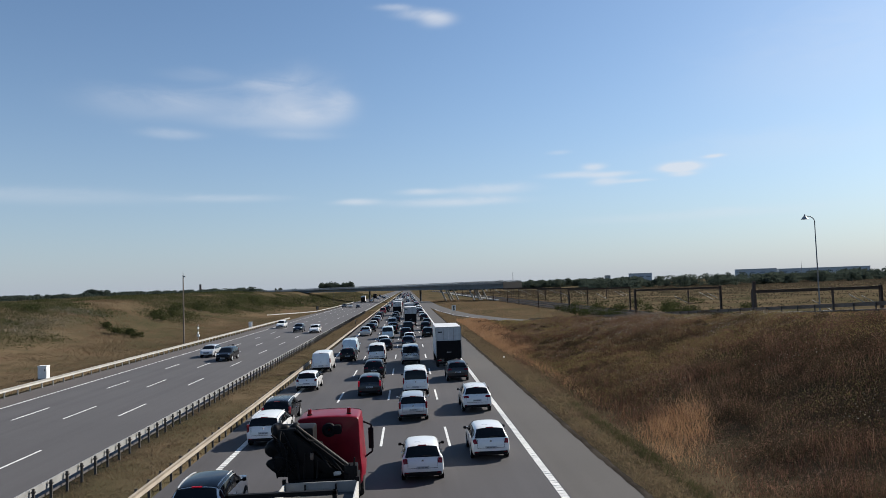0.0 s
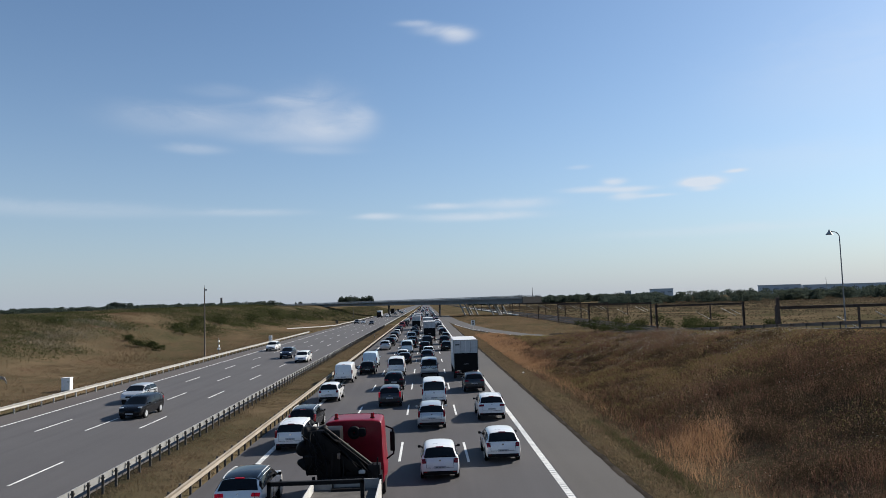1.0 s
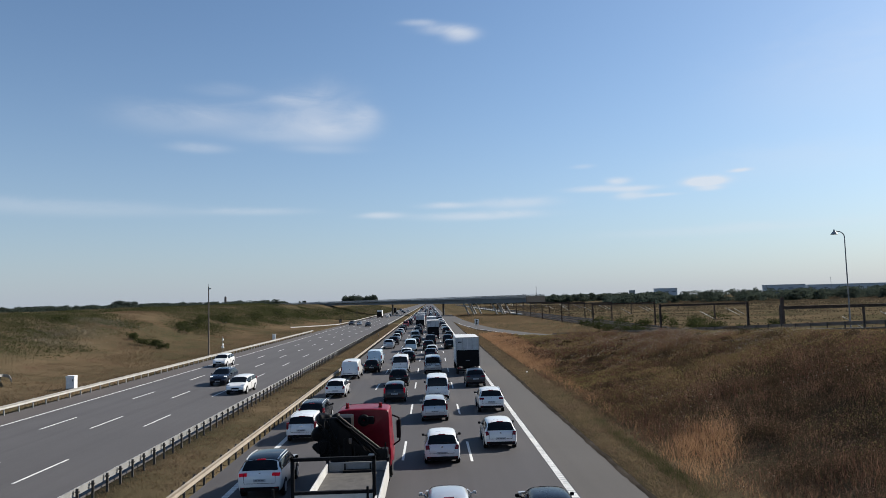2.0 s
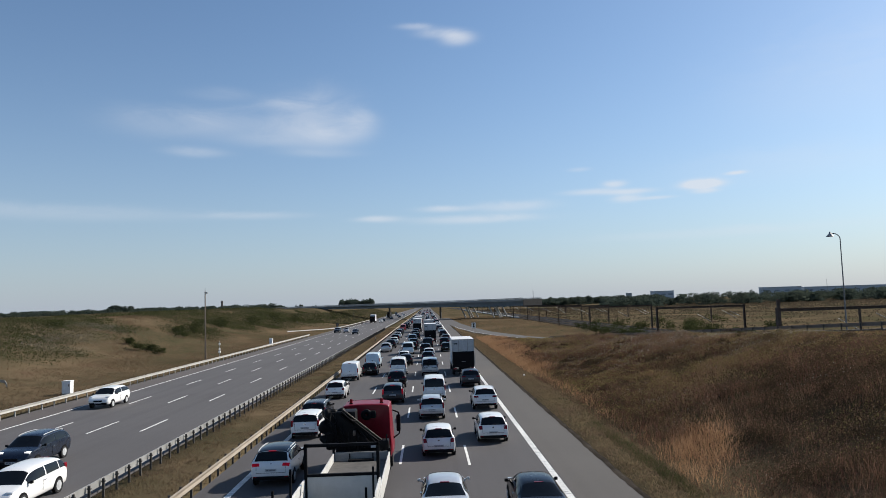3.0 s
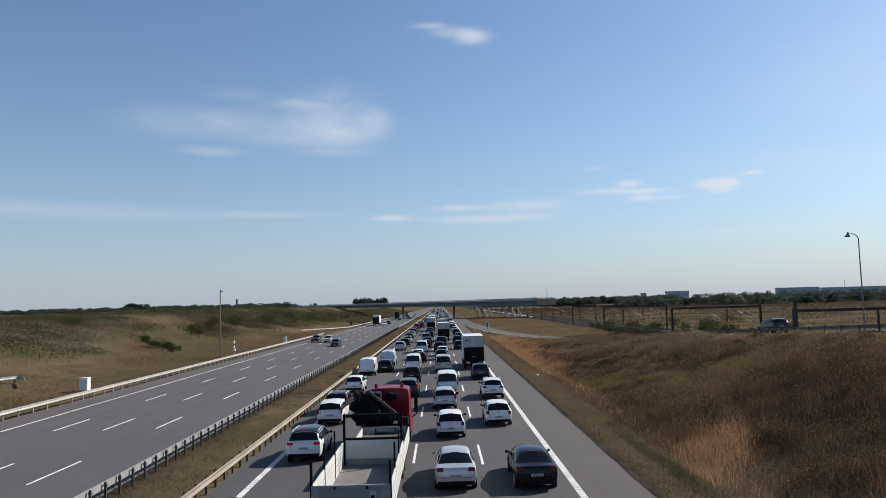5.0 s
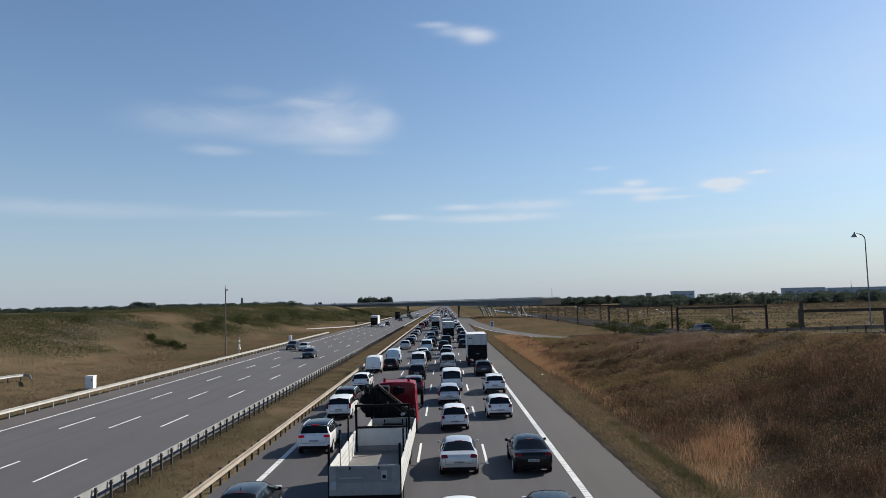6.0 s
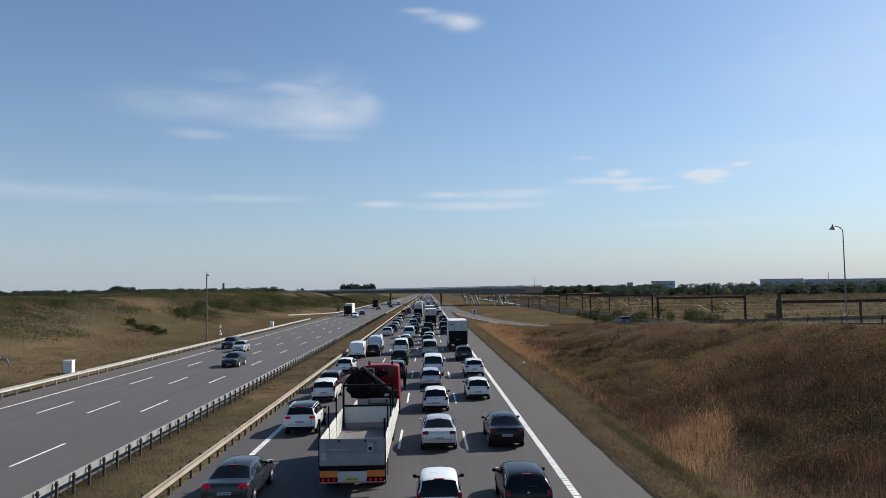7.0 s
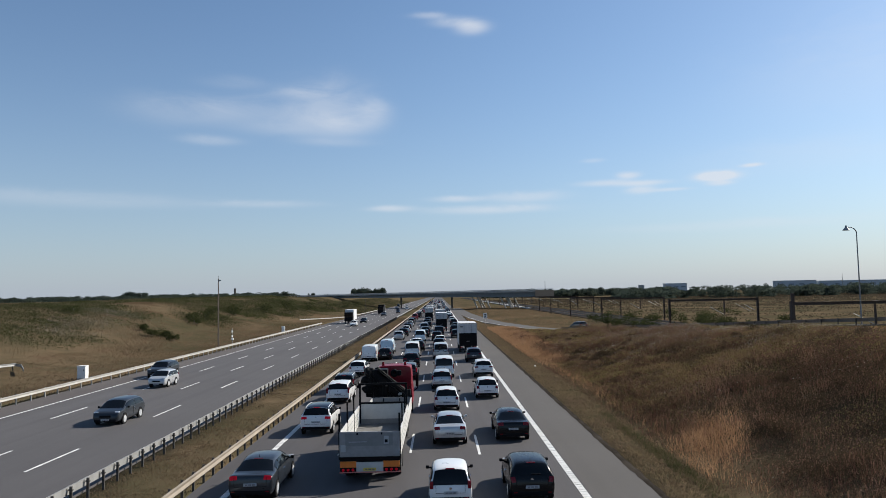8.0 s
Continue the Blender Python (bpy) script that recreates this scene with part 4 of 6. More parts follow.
def roof_panel(car, shape, material, label):
    d = SHAPES[shape]
    part("roof", pane_bm(d["st"], steps(d["roof"][0] - 0.02, d["roof"][1] + 0.02), [(4.97, 1)] + ACROSS + [(4.97, -1)], 0.012), material, car, label, sharp=30)


def roof_rails(car, shape, material):
    d = SHAPES[shape]
    for side in (1, -1):
        pts = [on_body(d["st"], u, 5.55, side) + Vector((0, 0, 0.035)) for u in steps(d["roof"][0] + 0.1, d["roof"][1] - 0.25)]
        part("roof_rail", bent_bm(pts, 0.024), material, car, sharp=60)


def antenna(car, shape):
    p = on_body(SHAPES[shape]["st"], SHAPES[shape]["roof"][0] + 0.3, 6.9, 1)
    part("antenna", tube_bm((0, p.y, p.z - 0.02), (0, p.y - 0.14, p.z + 0.16), 0.012, 0.005), BLACK, car)


def wiper(car, shape):
    d = SHAPES[shape]
    p = on_body(d["st"], d["rear"][0] + 0.06, 6.9, 1)
    part("wiper", box_bm(-0.02, 0.36, p.y - 0.035, p.y - 0.01, p.z + 0.01, p.z + 0.035), BLACK, car)


def ring_bm(centre, big, small, around=24, across=8):
    """A ring standing across the road."""
    bm = bmesh.new()
    c = Vector(centre)
    rows = []
    for i in range(around):
        a = i * math.tau / around
        out = Vector((math.cos(a), 0, math.sin(a)))
        rows.append([bm.verts.new(c + out * (big + small * math.cos(j * math.tau / across)) + Vector((0, small * math.sin(j * math.tau / across), 0))) for j in range(across)])
    for i in range(around):
        p, q = rows[i], rows[(i + 1) % around]
        for j in range(across):
            bm.faces.new((p[j], p[(j + 1) % across], q[(j + 1) % across], q[j]))
    return bm


def bicycle_bm():
    """A bicycle seen from its side, in the plane across the car."""
    bm = bmesh.new()
    for x in (-0.52, 0.52):
        for k in range(20):
            a, b = k * math.tau / 20, (k + 1) * math.tau / 20
            add_tube(bm, (x + 0.33 * math.cos(a), 0, 0.34 + 0.33 * math.sin(a)), (x + 0.33 * math.cos(b), 0, 0.34 + 0.33 * math.sin(b)), 0.02, sides=5)
    pts = dict(r=(-0.52, 0, 0.34), f=(0.52, 0, 0.34), b=(-0.05, 0, 0.3), s=(-0.2, 0, 0.85), h=(0.38, 0, 0.85))
    for a, b in ("rb", "rs", "bs", "bh", "sh", "hf"):
        add_tube(bm, pts[a], pts[b], 0.022, sides=5)
    add_box(bm, -0.32, -0.08, -0.06, 0.06, 0.88, 0.93)
    add_tube(bm, (0.36, -0.26, 0.98), (0.36, 0.26, 0.98), 0.016, sides=5)
    return bm


# ---- the queue: shape, paint, label, x, metres along at 0, 2, 4, 6 and 8 s ----
QUEUE_T = (0, 2, 4, 6, 8)


def queue_car(shape, paint, label, x, ys, near=True, first=False):
    car = car_at(shape, paint, label, "cars in the queue", first, near)
    MOVES.append((car, [(t, pose(x, y, 0)) for t, y in zip(QUEUE_T, ys)]))
    car.matrix_basis = pose(x, ys[0], 0)
    if near:
        SPINS.append((car, 0.325, ys))
    return car


c = queue_car("saloon", "grey", "dark grey saloon with lit red tail lights", -7.62, (11.2, 16.2, 20.6, 24.9, 28.7))
relight(c, ("tail_light",), LAMP_LIT)
antenna(c, "saloon")
c = queue_car("suv", "white", "white compact suv with a dark roof and roof rails", -7.32, (24.4, 30.4, 35.5, 39.2, 42.0))
roof_panel(c, "suv", GLASS, "dark glossy roof")
roof_rails(c, "suv", RIM)
relight(c, ("brake_light", "tail_light"), LAMP_LIT)
wiper(c, "suv")
c = queue_car("estate", "white", "white estate car with silver roof rails", -7.75, (38.0, 42.4, 46.9, 51.0, 54.1))
roof_rails(c, "estate", RIM)
wiper(c, "estate")
c = queue_car("estate", "black", "black people carrier with silver roof rails", -8.05, (43.3, 47.8, 51.9, 56.3, 59.6))
roof_rails(c, "estate", RIM)
queue_car("hatchback", "white", "white hatchback near the guard rail", -8.33, (58.1, 61.7, 65.4, 68.9, 72.1), first=True)
c = queue_car("van", "white", "white panel van close to the guard rail", -8.72, (71.0, 76.4, 81.1, 84.8, 87.9))
relight(c, ("rear_window",), PAINTS["white"])
queue_car("hatchback", "black", "black hatchback behind a van", -6.95, (80.7, 82.9, 85.2, 87.7, 89.8))
c = queue_car("van", "pale_blue", "pale blue-white panel van", -7.3, (88.2, 91.7, 94.8, 97.1, 98.5))
relight(c, ("rear_window",), PAINTS["pale_blue"])
c = queue_car("estate", "grey", "dark grey people carrier with red lights lit", -3.05, (53.8, 57.7, 60.9, 64.1, 67.9))
relight(c, ("tail_light", "brake_light"), LAMP_LIT)
queue_car("suv", "black", "black off-road car with dark windows", -3.2, (64.0, 68.6, 72.6, 76.0, 79.5), first=True)
queue_car("van", "white", "white van with a large rear window", -3.57, (78.3, 81.3, 85.1, 89.0, 92.0), first=True)
queue_car("city_car", "white", "small white city car with a dark glass tailgate", 0.3, (10.0, 14.4, 18.8, 23.0, 27.2), first=True)
queue_car("saloon", "silver", "silver saloon with red tail lights", 0.46, (17.9, 23.2, 28.5, 33.6, 38.3), first=True)
c = queue_car("hatchback", "white", "white hatchback with wide red tail lights", 0.41, (29.7, 35.4, 40.6, 45.4, 49.6))
wiper(c, "hatchback")
c = queue_car("estate", "silver", "silver estate car with roof rails", 0.13, (43.1, 48.0, 52.6, 56.9, 61.0))
roof_rails(c, "estate", BLACK)
wiper(c, "estate")
queue_car("van", "white", "white minibus with a wide rear window", 0.4, (53.3, 57.8, 61.6, 65.2, 68.9))
c = queue_car("van", "silver", "silver van with bicycles hung on its back", 0.13, (75.0, 79.2, 82.8, 86.0, 89.1))
for k, dx in enumerate((0.08, -0.1)):
    part("bicycle", bicycle_bm(), BLACK, c, "dark bicycle on a rack", at=pose(dx, -0.2 - 0.2 * k, 0.95))
c = queue_car("hatchback", "black", "black hatchback with a roof antenna", 3.45, (8.9, 13.6, 18.3, 23.0, 27.7))
antenna(c, "hatchback")
wiper(c, "hatchback")
queue_car("saloon", "black", "black saloon with red tail lights", 3.92, (17.1, 22.6, 28.1, 33.6, 39.1))
c = queue_car("hatchback", "white", "white hatchback with a dark rear bumper", 3.6, (32.8, 38.6, 44.2, 49.7, 55.0))
wiper(c, "hatchback")
c = queue_car("suv", "white", "white suv with roof rails beside the hard shoulder", 4.2, (45.2, 51.2, 57.1, 63.1, 69.0))
roof_rails(c, "suv", RIM)
queue_car("suv", "grey", "dark grey suv behind a box lorry", 4.05, (60.3, 66.3, 72.4, 78.6, 84.5))


# ---- lorries ----
def box_lorry(label):
    """A lorry with a white box body; a black tail lift is folded up at its back."""
    t = empty("box_lorry", label, "lorry", "lorries in the queue")
    part("box", box_bm(-1.26, 1.26, 0.0, 7.6, 1.05, 4.05, bevel=0.03), TARP, t, "white box body")
    bm = bmesh.new()
    for x0, x1, z0, z1 in ((-1.27, 1.27, 3.97, 4.06), (-1.27, -1.19, 1.05, 4.0), (1.19, 1.27, 1.05, 4.0)):
        add_box(bm, x0, x1, -0.03, 0.05, z0, z1)
    part("rear_frame", bm, GALV, t)
    for s in (-1, 1):
        part("rear_door", box_bm(min(s * 0.02, s * 1.17), max(s * 0.02, s * 1.17), -0.02, 0.02, 2.75, 3.95, bevel=0.01), plain("grey_door", (0.42, 0.43, 0.44), 0.5), t, "grey rear door")
        part("tail_light", box_bm(s * 0.95 - 0.2, s * 0.95 + 0.2, -0.08, 0.02, 0.72, 0.86), LAMP_RED, t)
        part("marker_board", box_bm(s * 1.12 - 0.08, s * 1.12 + 0.08, -0.06, -0.03, 2.2, 2.6), PLATE, t)
        part("hinge_strip", box_bm(s * 0.5 - 0.03, s * 0.5 + 0.03, -0.045, -0.015, 2.75, 3.95), GALV, t)
    part("tail_lift", box_bm(-1.2, 1.2, -0.14, -0.04, 0.95, 2.7, bevel=0.03), BLACK, t, "black folded tail lift")
    part("label", box_bm(-1.05, -0.62, -0.035, -0.02, 3.5, 3.62), BLACK, t, "dark bar")
    part("lift_mark", box_bm(-0.22, 0.22, -0.16, -0.14, 1.55, 1.62), GREY_PANEL, t, "grey bar")
    part("chassis", box_bm(-0.45, 0.45, 0.1, 9.2, 0.62, 1.0), BLACK, t)
    part("under_bar", box_bm(-1.15, 1.15, -0.05, 0.05, 0.45, 0.6), BLACK, t)
    part("cab", box_bm(-1.22, 1.22, 7.75, 9.6, 0.75, 3.3, bevel=0.15), TARP, t, "white cab", sharp=40)
    part("windscreen", box_bm(-1.1, 1.1, 9.55, 9.62, 1.9, 2.9, bevel=0.02), GLASS, t)
    plate(t, -0.1, 0.65)
    add_wheels(t, TRUCK_WHEEL, [(s * 1.08, y) for s in (1, -1) for y in (1.6, 8.7)], 0.5)
    return t


lorry = box_lorry("white box lorry with a black tail lift")
ys = (70.4, 77.3, 84.0, 91.0, 98.4)
MOVES.append((lorry, [(t, pose(3.92, y, 0)) for t, y in zip(QUEUE_T, ys)]))
lorry.matrix_basis = pose(3.92, ys[0], 0)

FRAME = ((0.0, 17.09), (0.5, 18.25), (1.0, 19.52), (1.5, 20.89), (3.0, 25.11), (3.5, 26.69), (4.0, 28.38), (4.5, 29.96), (6.0, 34.08), (6.5, 35.24), (7.0, 36.40), (7.5, 37.45), (8.0, 38.72))


def trailer():
    """Drawbar trailer with white dropsides; its origin is under its front frame."""
    t = empty("trailer", "white dropside trailer with a black steel front frame", "trailer")
    back, half = -7.25, 1.23
    bm = bmesh.new()
    for x in (-half, half - 0.1):
        add_box(bm, x, x + 0.1, -0.06, 0.06, 1.5, 3.6, bevel=0.015)
    add_box(bm, -half, half, -0.06, 0.06, 3.5, 3.6, bevel=0.015)
    add_box(bm, -half, half, -0.05, 0.05, 2.55, 2.64)
    part("front_frame", bm, BLACK, t, "black steel frame")
    part("front_panel", box_bm(-half + 0.1, half - 0.1, -0.03, 0.03, 1.72, 2.56), BED_WHITE, t, "pale front panel")
    part("front_skirt", box_bm(-half + 0.1, half - 0.1, -0.045, 0.02, 1.56, 1.80), GREY_PANEL, t)
    part("deck", box_bm(-half, half, back, 0, 1.42, 1.55), BED_FLOOR, t, "worn grey deck")
    for s in (-1, 1):
        for k in range(3):
            y0, y1 = back + 0.06 + k * 2.4, back + 0.06 + (k + 1) * 2.4 - 0.05
            d = part("dropside", box_bm(s * half - 0.03, s * half + 0.03, y0, y1, 1.5, 2.48, bevel=0.012), BED_WHITE, t, "white dropside panel")
            for z in (1.72, 1.95, 2.2):
                part("groove", box_bm(s * half - 0.034, s * half + 0.034, y0 + 0.03, y1 - 0.03, z, z + 0.02), GREY_PANEL, d)
        for y in (back + 2.4, back + 4.8):
            part("stake", box_bm(s * (half - 0.02) - 0.03, s * (half - 0.02) + 0.03, y - 0.03, y + 0.03, 1.5, 3.35), BLACK, t, "black upright stake")
        part("corner_post", box_bm(s * half - 0.04, s * half + 0.04, back - 0.02, back + 0.06, 1.4, 3.25), BLACK, t, "black upright stake")
        part("reflector", box_bm(s * 0.88 - 0.33, s * 0.88 + 0.33, back - 0.07, back - 0.02, 1.1, 1.34), ORANGE, t, "orange reflector board")
        lamp = part("tail_light", box_bm(s * 0.88 - 0.33, s * 0.88 + 0.33, back - 0.09, back - 0.02, 0.93, 1.09, bevel=0.01), BLACK, t)
        for k in (-0.2, 0.0, 0.2):
            part("lens", tube_bm((s * 0.88 + k, back - 0.12, 1.01), (s * 0.88 + k, back - 0.08, 1.01), 0.055, sides=14), LAMP_LIT, lamp, "lit red round lens")
        # added black sheet that stands for the deep shade beneath the tail
        part("shade_panel", box_bm(s * 0.9 - 0.3, s * 0.9 + 0.3, back + 0.85, back + 0.87, 0.62, 1.3), BLACK, t)
        part("mudguard", box_bm(s * 0.95 - 0.2, s * 0.95 + 0.2, back + 1.0, back + 3.4, 1.37, 1.42), BLACK, t)
    gate = part("tailgate", box_bm(-half, half, back - 0.04, back + 0.03, 1.52, 2.52, bevel=0.015), plain("pale_grey_tailgate", (0.25, 0.25, 0.25), 0.55, 0.0, vary=0.12), t, "pale grey tailgate")
    part("panel", box_bm(-half + 0.24, half - 0.28, back - 0.05, back - 0.03, 1.95, 2.45), GREY_PANEL, gate)
    part("label", box_bm(0.58, 0.78, back - 0.06, back - 0.045, 2.02, 2.34), PLATE, gate, "pale label")
    part("label", box_bm(0.62, 0.74, back - 0.066, back - 0.055, 2.08, 2.2), BLACK, gate, "dark mark")
    part("label", box_bm(-1.18, -0.98, back - 0.06, back - 0.03, 1.72, 2.0), PLATE, gate, "pale label")
    part("writing", box_bm(-0.85, -0.1, back - 0.056, back - 0.045, 2.1, 2.13), PLATE, gate, "pale bar")
    for x in (-0.5, 0.5):
        part("latch", box_bm(x - 0.03, x + 0.03, back - 0.07, back - 0.02, 2.4, 2.48), BLACK, gate)
    part("rear_beam", box_bm(-half, half, back - 0.03, back + 0.1, 1.34, 1.5), BLACK, t)
    part("bumper", box_bm(-half, half, back - 0.07, back + 0.02, 0.88, 0.93), plain("red_white_bar", (0.55, 0.2, 0.18), 0.5), t)
    part("light_board", box_bm(-0.55, 0.55, back - 0.05, back, 0.93, 1.3), BED_WHITE, t)
    plate(t, back - 0.1, 1.03, 1, PLATE_YELLOW)
    part("chassis", box_bm(-0.5, 0.5, back + 0.1, 0, 1.0, 1.42), BLACK, t)
    part("drawbar", box_bm(-0.08, 0.08, 0, 1.6, 0.75, 0.9), BLACK, t)
    add_wheels(t, TRUCK_WHEEL, [(s * 1.05, back + y) for s in (1, -1) for y in (1.6, 2.9)], 0.5)
    return t


def crane_lorry():
    """Red lorry with a folded loading crane behind its cab; the origin is under the trailer's front frame."""
    t = empty("crane_lorry", "red lorry with a black folded loading crane behind its cab", "lorry")
    wall, half = 10.1, 1.2
    st = [(wall - 0.02, 1.05, 1.17, 2.0, 3.43, 1.09), (wall + 0.06, 0.95, 1.2, 2.0, 3.46, 1.1), (wall + 1.7, 0.75, 1.22, 2.0, 3.44, 1.1), (wall + 2.1, 0.75, 1.22, 1.95, 3.1, 1.06), (wall + 2.3, 0.8, 1.18, 1.6, 1.9, 1.1)]
    cab = part("cab", body_bm(st), RED_PAINT, t, "glossy red cab", sharp=35)
    part("windscreen", pane_bm(st, steps(2.1, 2.95), ACROSS), GLASS, cab)
    part("sun_visor", box_bm(-1.0, 1.0, wall + 1.9, wall + 2.3, 3.2, 3.3, bevel=0.03), TARP, t, "pale roof visor")
    for x in (-0.72, 0.72):
        b = part("beacon", tube_bm((x, wall + 0.45, 3.45), (x, wall + 0.45, 3.68), 0.075, 0.065, 14), LAMP_RED, t, "red beacon", sharp=40)
        part("base", tube_bm((x, wall + 0.45, 3.4), (x, wall + 0.45, 3.5), 0.09, sides=14), BLACK, b)
    for s in (-1, 1):
        bm = bmesh.new()
        add_tube(bm, (s * 1.18, wall + 1.5, 2.95), (s * 1.48, wall + 1.35, 2.85), 0.035)
        add_tube(bm, (s * 1.48, wall + 1.35, 2.85), (s * 1.5, wall + 1.35, 1.85), 0.035)
        add_tube(bm, (s * 1.5, wall + 1.35, 1.85), (s * 1.18, wall + 1.5, 1.6), 0.035)
        m = part("door_mirror", bm, BLACK, t, sharp=40)
        part("glass_housing", box_bm(s * 1.46 - 0.1, s * 1.46 + 0.1, wall + 1.3, wall + 1.44, 1.95, 2.75, bevel=0.05), BLACK, m, sharp=40)
        part("fuel_tank", tube_bm((s * 0.9, 4.8, 0.98), (s * 0.9, 6.6, 0.98), 0.3, sides=16), GALV, t, sharp=40)
        part("dropside", box_bm(s * 1.2 - 0.03, s * 1.2 + 0.03, 1.45, 7.6, 1.1, 1.76, bevel=0.012), BED_WHITE, t, "white dropside panel")
        part("corner_post", box_bm(s * 1.2 - 0.05, s * 1.2 + 0.05, 7.58, 7.7, 1.0, 1.9), BLACK, t)
        part("mudguard", box_bm(s * 0.98 - 0.24, s * 0.98 + 0.24, 1.9, 4.4, 1.38, 1.42), BLACK, t)
    part("deck", box_bm(-1.16, 1.16, 1.45, 7.58, 1.36, 1.44), plain("dark_worn_deck", (0.07, 0.065, 0.06), 0.8, vary=0.3), t, "dark worn deck")
    part("headboard", box_bm(-1.18, 1.18, 7.6, 7.68, 1.1, 1.78), GREY_PANEL, t, "grey headboard")
    part("tailgate", box_bm(-1.2, 1.2, 1.38, 1.44, 1.1, 1.76), BED_WHITE, t)
    bm = bmesh.new()
    add_tube(bm, (-0.5, 7.5, 1.5), (0.5, 7.5, 1.5), 0.03)
    for x in (-0.5, 0.5):
        add_tube(bm, (x, 7.5, 1.5), (x, 7.5, 1.75), 0.03)
    add_box(bm, -0.55, 0.55, 7.3, 7.55, 1.4, 1.52)
    part("winch", bm, BLACK, t)
    part("chassis", box_bm(-0.48, 0.48, 1.3, 11.6, 0.85, 1.36), BLACK, t)
    # the crane: column on the left, main boom folded down to the right, hydraulic valves
    bm = bmesh.new()
    add_box(bm, -1.15, 1.15, 8.0, 9.5, 0.95, 1.66, bevel=0.04)
    add_box(bm, -1.2, -0.3, 8.3, 9.3, 1.6, 3.42, bevel=0.08)
    add_box(bm, -1.6, -0.9, 8.4, 9.2, 2.9, 3.4, bevel=0.12)
    add_box(bm, -1.72, -1.1, 8.5, 9.1, 1.9, 2.95, bevel=0.12)
    part("column", bm, CRANE, t, "black crane column", sharp=40)
    slant = pose(-0.85, 8.5, 3.5, 0, 39, 0)
    bm = bmesh.new()
    add_box(bm, 0, 2.45, -0.2, 0.15, -0.32, -0.02, bevel=0.03, m=slant)
    add_box(bm, 0.1, 2.3, 0.2, 0.42, -0.55, -0.2, bevel=0.03, m=slant)
    part("boom", bm, CRANE, t, "black folded boom", sharp=40)
    for k, (dy, dz) in enumerate(((-0.28, 0.02), (-0.26, -0.1), (-0.24, -0.24))):
        bm = bmesh.new()
        add_tube(bm, slant @ Vector((0.0, dy, dz)), slant @ Vector((2.5, dy, dz)), 0.035)
        part("hose", bm, POST_DARK if k == 0 else BLACK, t, "thin steel pipe" if k == 0 else "", sharp=40)
    part("hose_reel", ring_bm((0.05, 9.9, 3.02), 0.15, 0.11), BLACK, t, "coiled black hoses", sharp=40)
    part("hose_guide", box_bm(0.2, 0.5, 9.8, 10.05, 2.85, 3.2, bevel=0.1), BLACK, t, sharp=40)
    bm = bmesh.new()
    add_box(bm, 0.05, 2.1, -0.1, 0.4, -0.75, -0.4, bevel=0.05, m=slant)
    add_box(bm, -0.75, -0.1, 8.6, 9.4, 1.6, 2.75, bevel=0.08)
    add_box(bm, -1.75, -0.75, 9.1, 9.45, 1.6, 3.4, bevel=0.1)
    add_box(bm, -0.15, 1.1, 8.5, 9.0, 1.6, 1.85, bevel=0.05)
    part("boom_arm", bm, CRANE, t, "black folded second boom", sharp=40)
    # hoses in loose loops round the column
    wild = random.Random(11)
    for k in range(9):
        a = Vector((wild.uniform(-1.75, -0.9), wild.uniform(8.0, 8.4), wild.uniform(2.5, 3.45)))
        b = Vector((wild.uniform(-1.6, -0.2), wild.uniform(8.0, 8.3), wild.uniform(1.7, 2.4)))
        sag = Vector((wild.uniform(-0.3, 0.3), -0.15, wild.uniform(-0.2, 0.3)))
        pts = [a.lerp(b, i / 6) + sag * math.sin(i / 6 * math.pi) for i in range(7)]
        part("hose", bent_bm(pts, 0.028), BLACK if k % 3 else CRANE, t, sharp=60)
    for x, z, r in ((-1.68, 2.7, 0.3), (-1.5, 3.25, 0.3), (-1.7, 2.15, 0.24), (-0.95, 3.4, 0.16)):
        bm = bmesh.new()
        bmesh.ops.create_icosphere(bm, subdivisions=3, radius=r, matrix=pose(x, 8.7, z))
        for v in bm.verts:
            v.co += (v.co - Vector((x, 8.7, z))) * 0.5 * noise.noise(v.co * 4)
        part("cylinder_head", bm, CRANE, t, sharp=60)
    bm = bmesh.new()
    for x, z0, z1 in ((-0.62, 1.7, 2.6), (-0.2, 1.7, 2.35), (0.85, 1.6, 2.2), (1.02, 1.6, 2.4)):
        add_tube(bm, (x, 8.1, z0), (x + 0.05, 8.15, z1), 0.03)
    add_box(bm, 0.7, 1.16, 8.1, 8.6, 1.6, 2.15, bevel=0.06)
    add_box(bm, -1.1, 0.6, 7.95, 8.1, 1.68, 1.76)
    part("valve_block", bm, CRANE, t, sharp=40)
    for x0, z0, x1, z1 in ((-1.55, 2.9, -0.9, 1.8), (-1.3, 3.3, -0.7, 2.2), (-0.2, 2.7, 0.5, 1.9), (0.2, 2.5, 0.95, 1.75), (-0.9, 3.42, -0.2, 3.0)):
        mid = ((x0 + x1) / 2 + 0.12, 8.0, (z0 + z1) / 2 - 0.15)
        bm = add_tube(tube_bm((x0, 8.25, z0), mid, 0.03, sides=6), mid, (x1, 8.25, z1), 0.03, sides=6)
        part("hose", bm, BLACK, t, sharp=40)
    part("valve_tag", box_bm(0.42, 0.62, 8.02, 8.06, 1.9, 2.0), PLATE, t, "pale tag")
    part("hook", box_bm(-0.4, -0.28, 8.05, 8.2, 2.4, 2.62, bevel=0.04), RUST_RAIL, t, "dull steel hook block", sharp=40)
    part("label", box_bm(0.36, 0.58, 8.2, 8.22, 1.82, 1.94), PLATE, t, "pale label", at=pose(0, 0, 0))
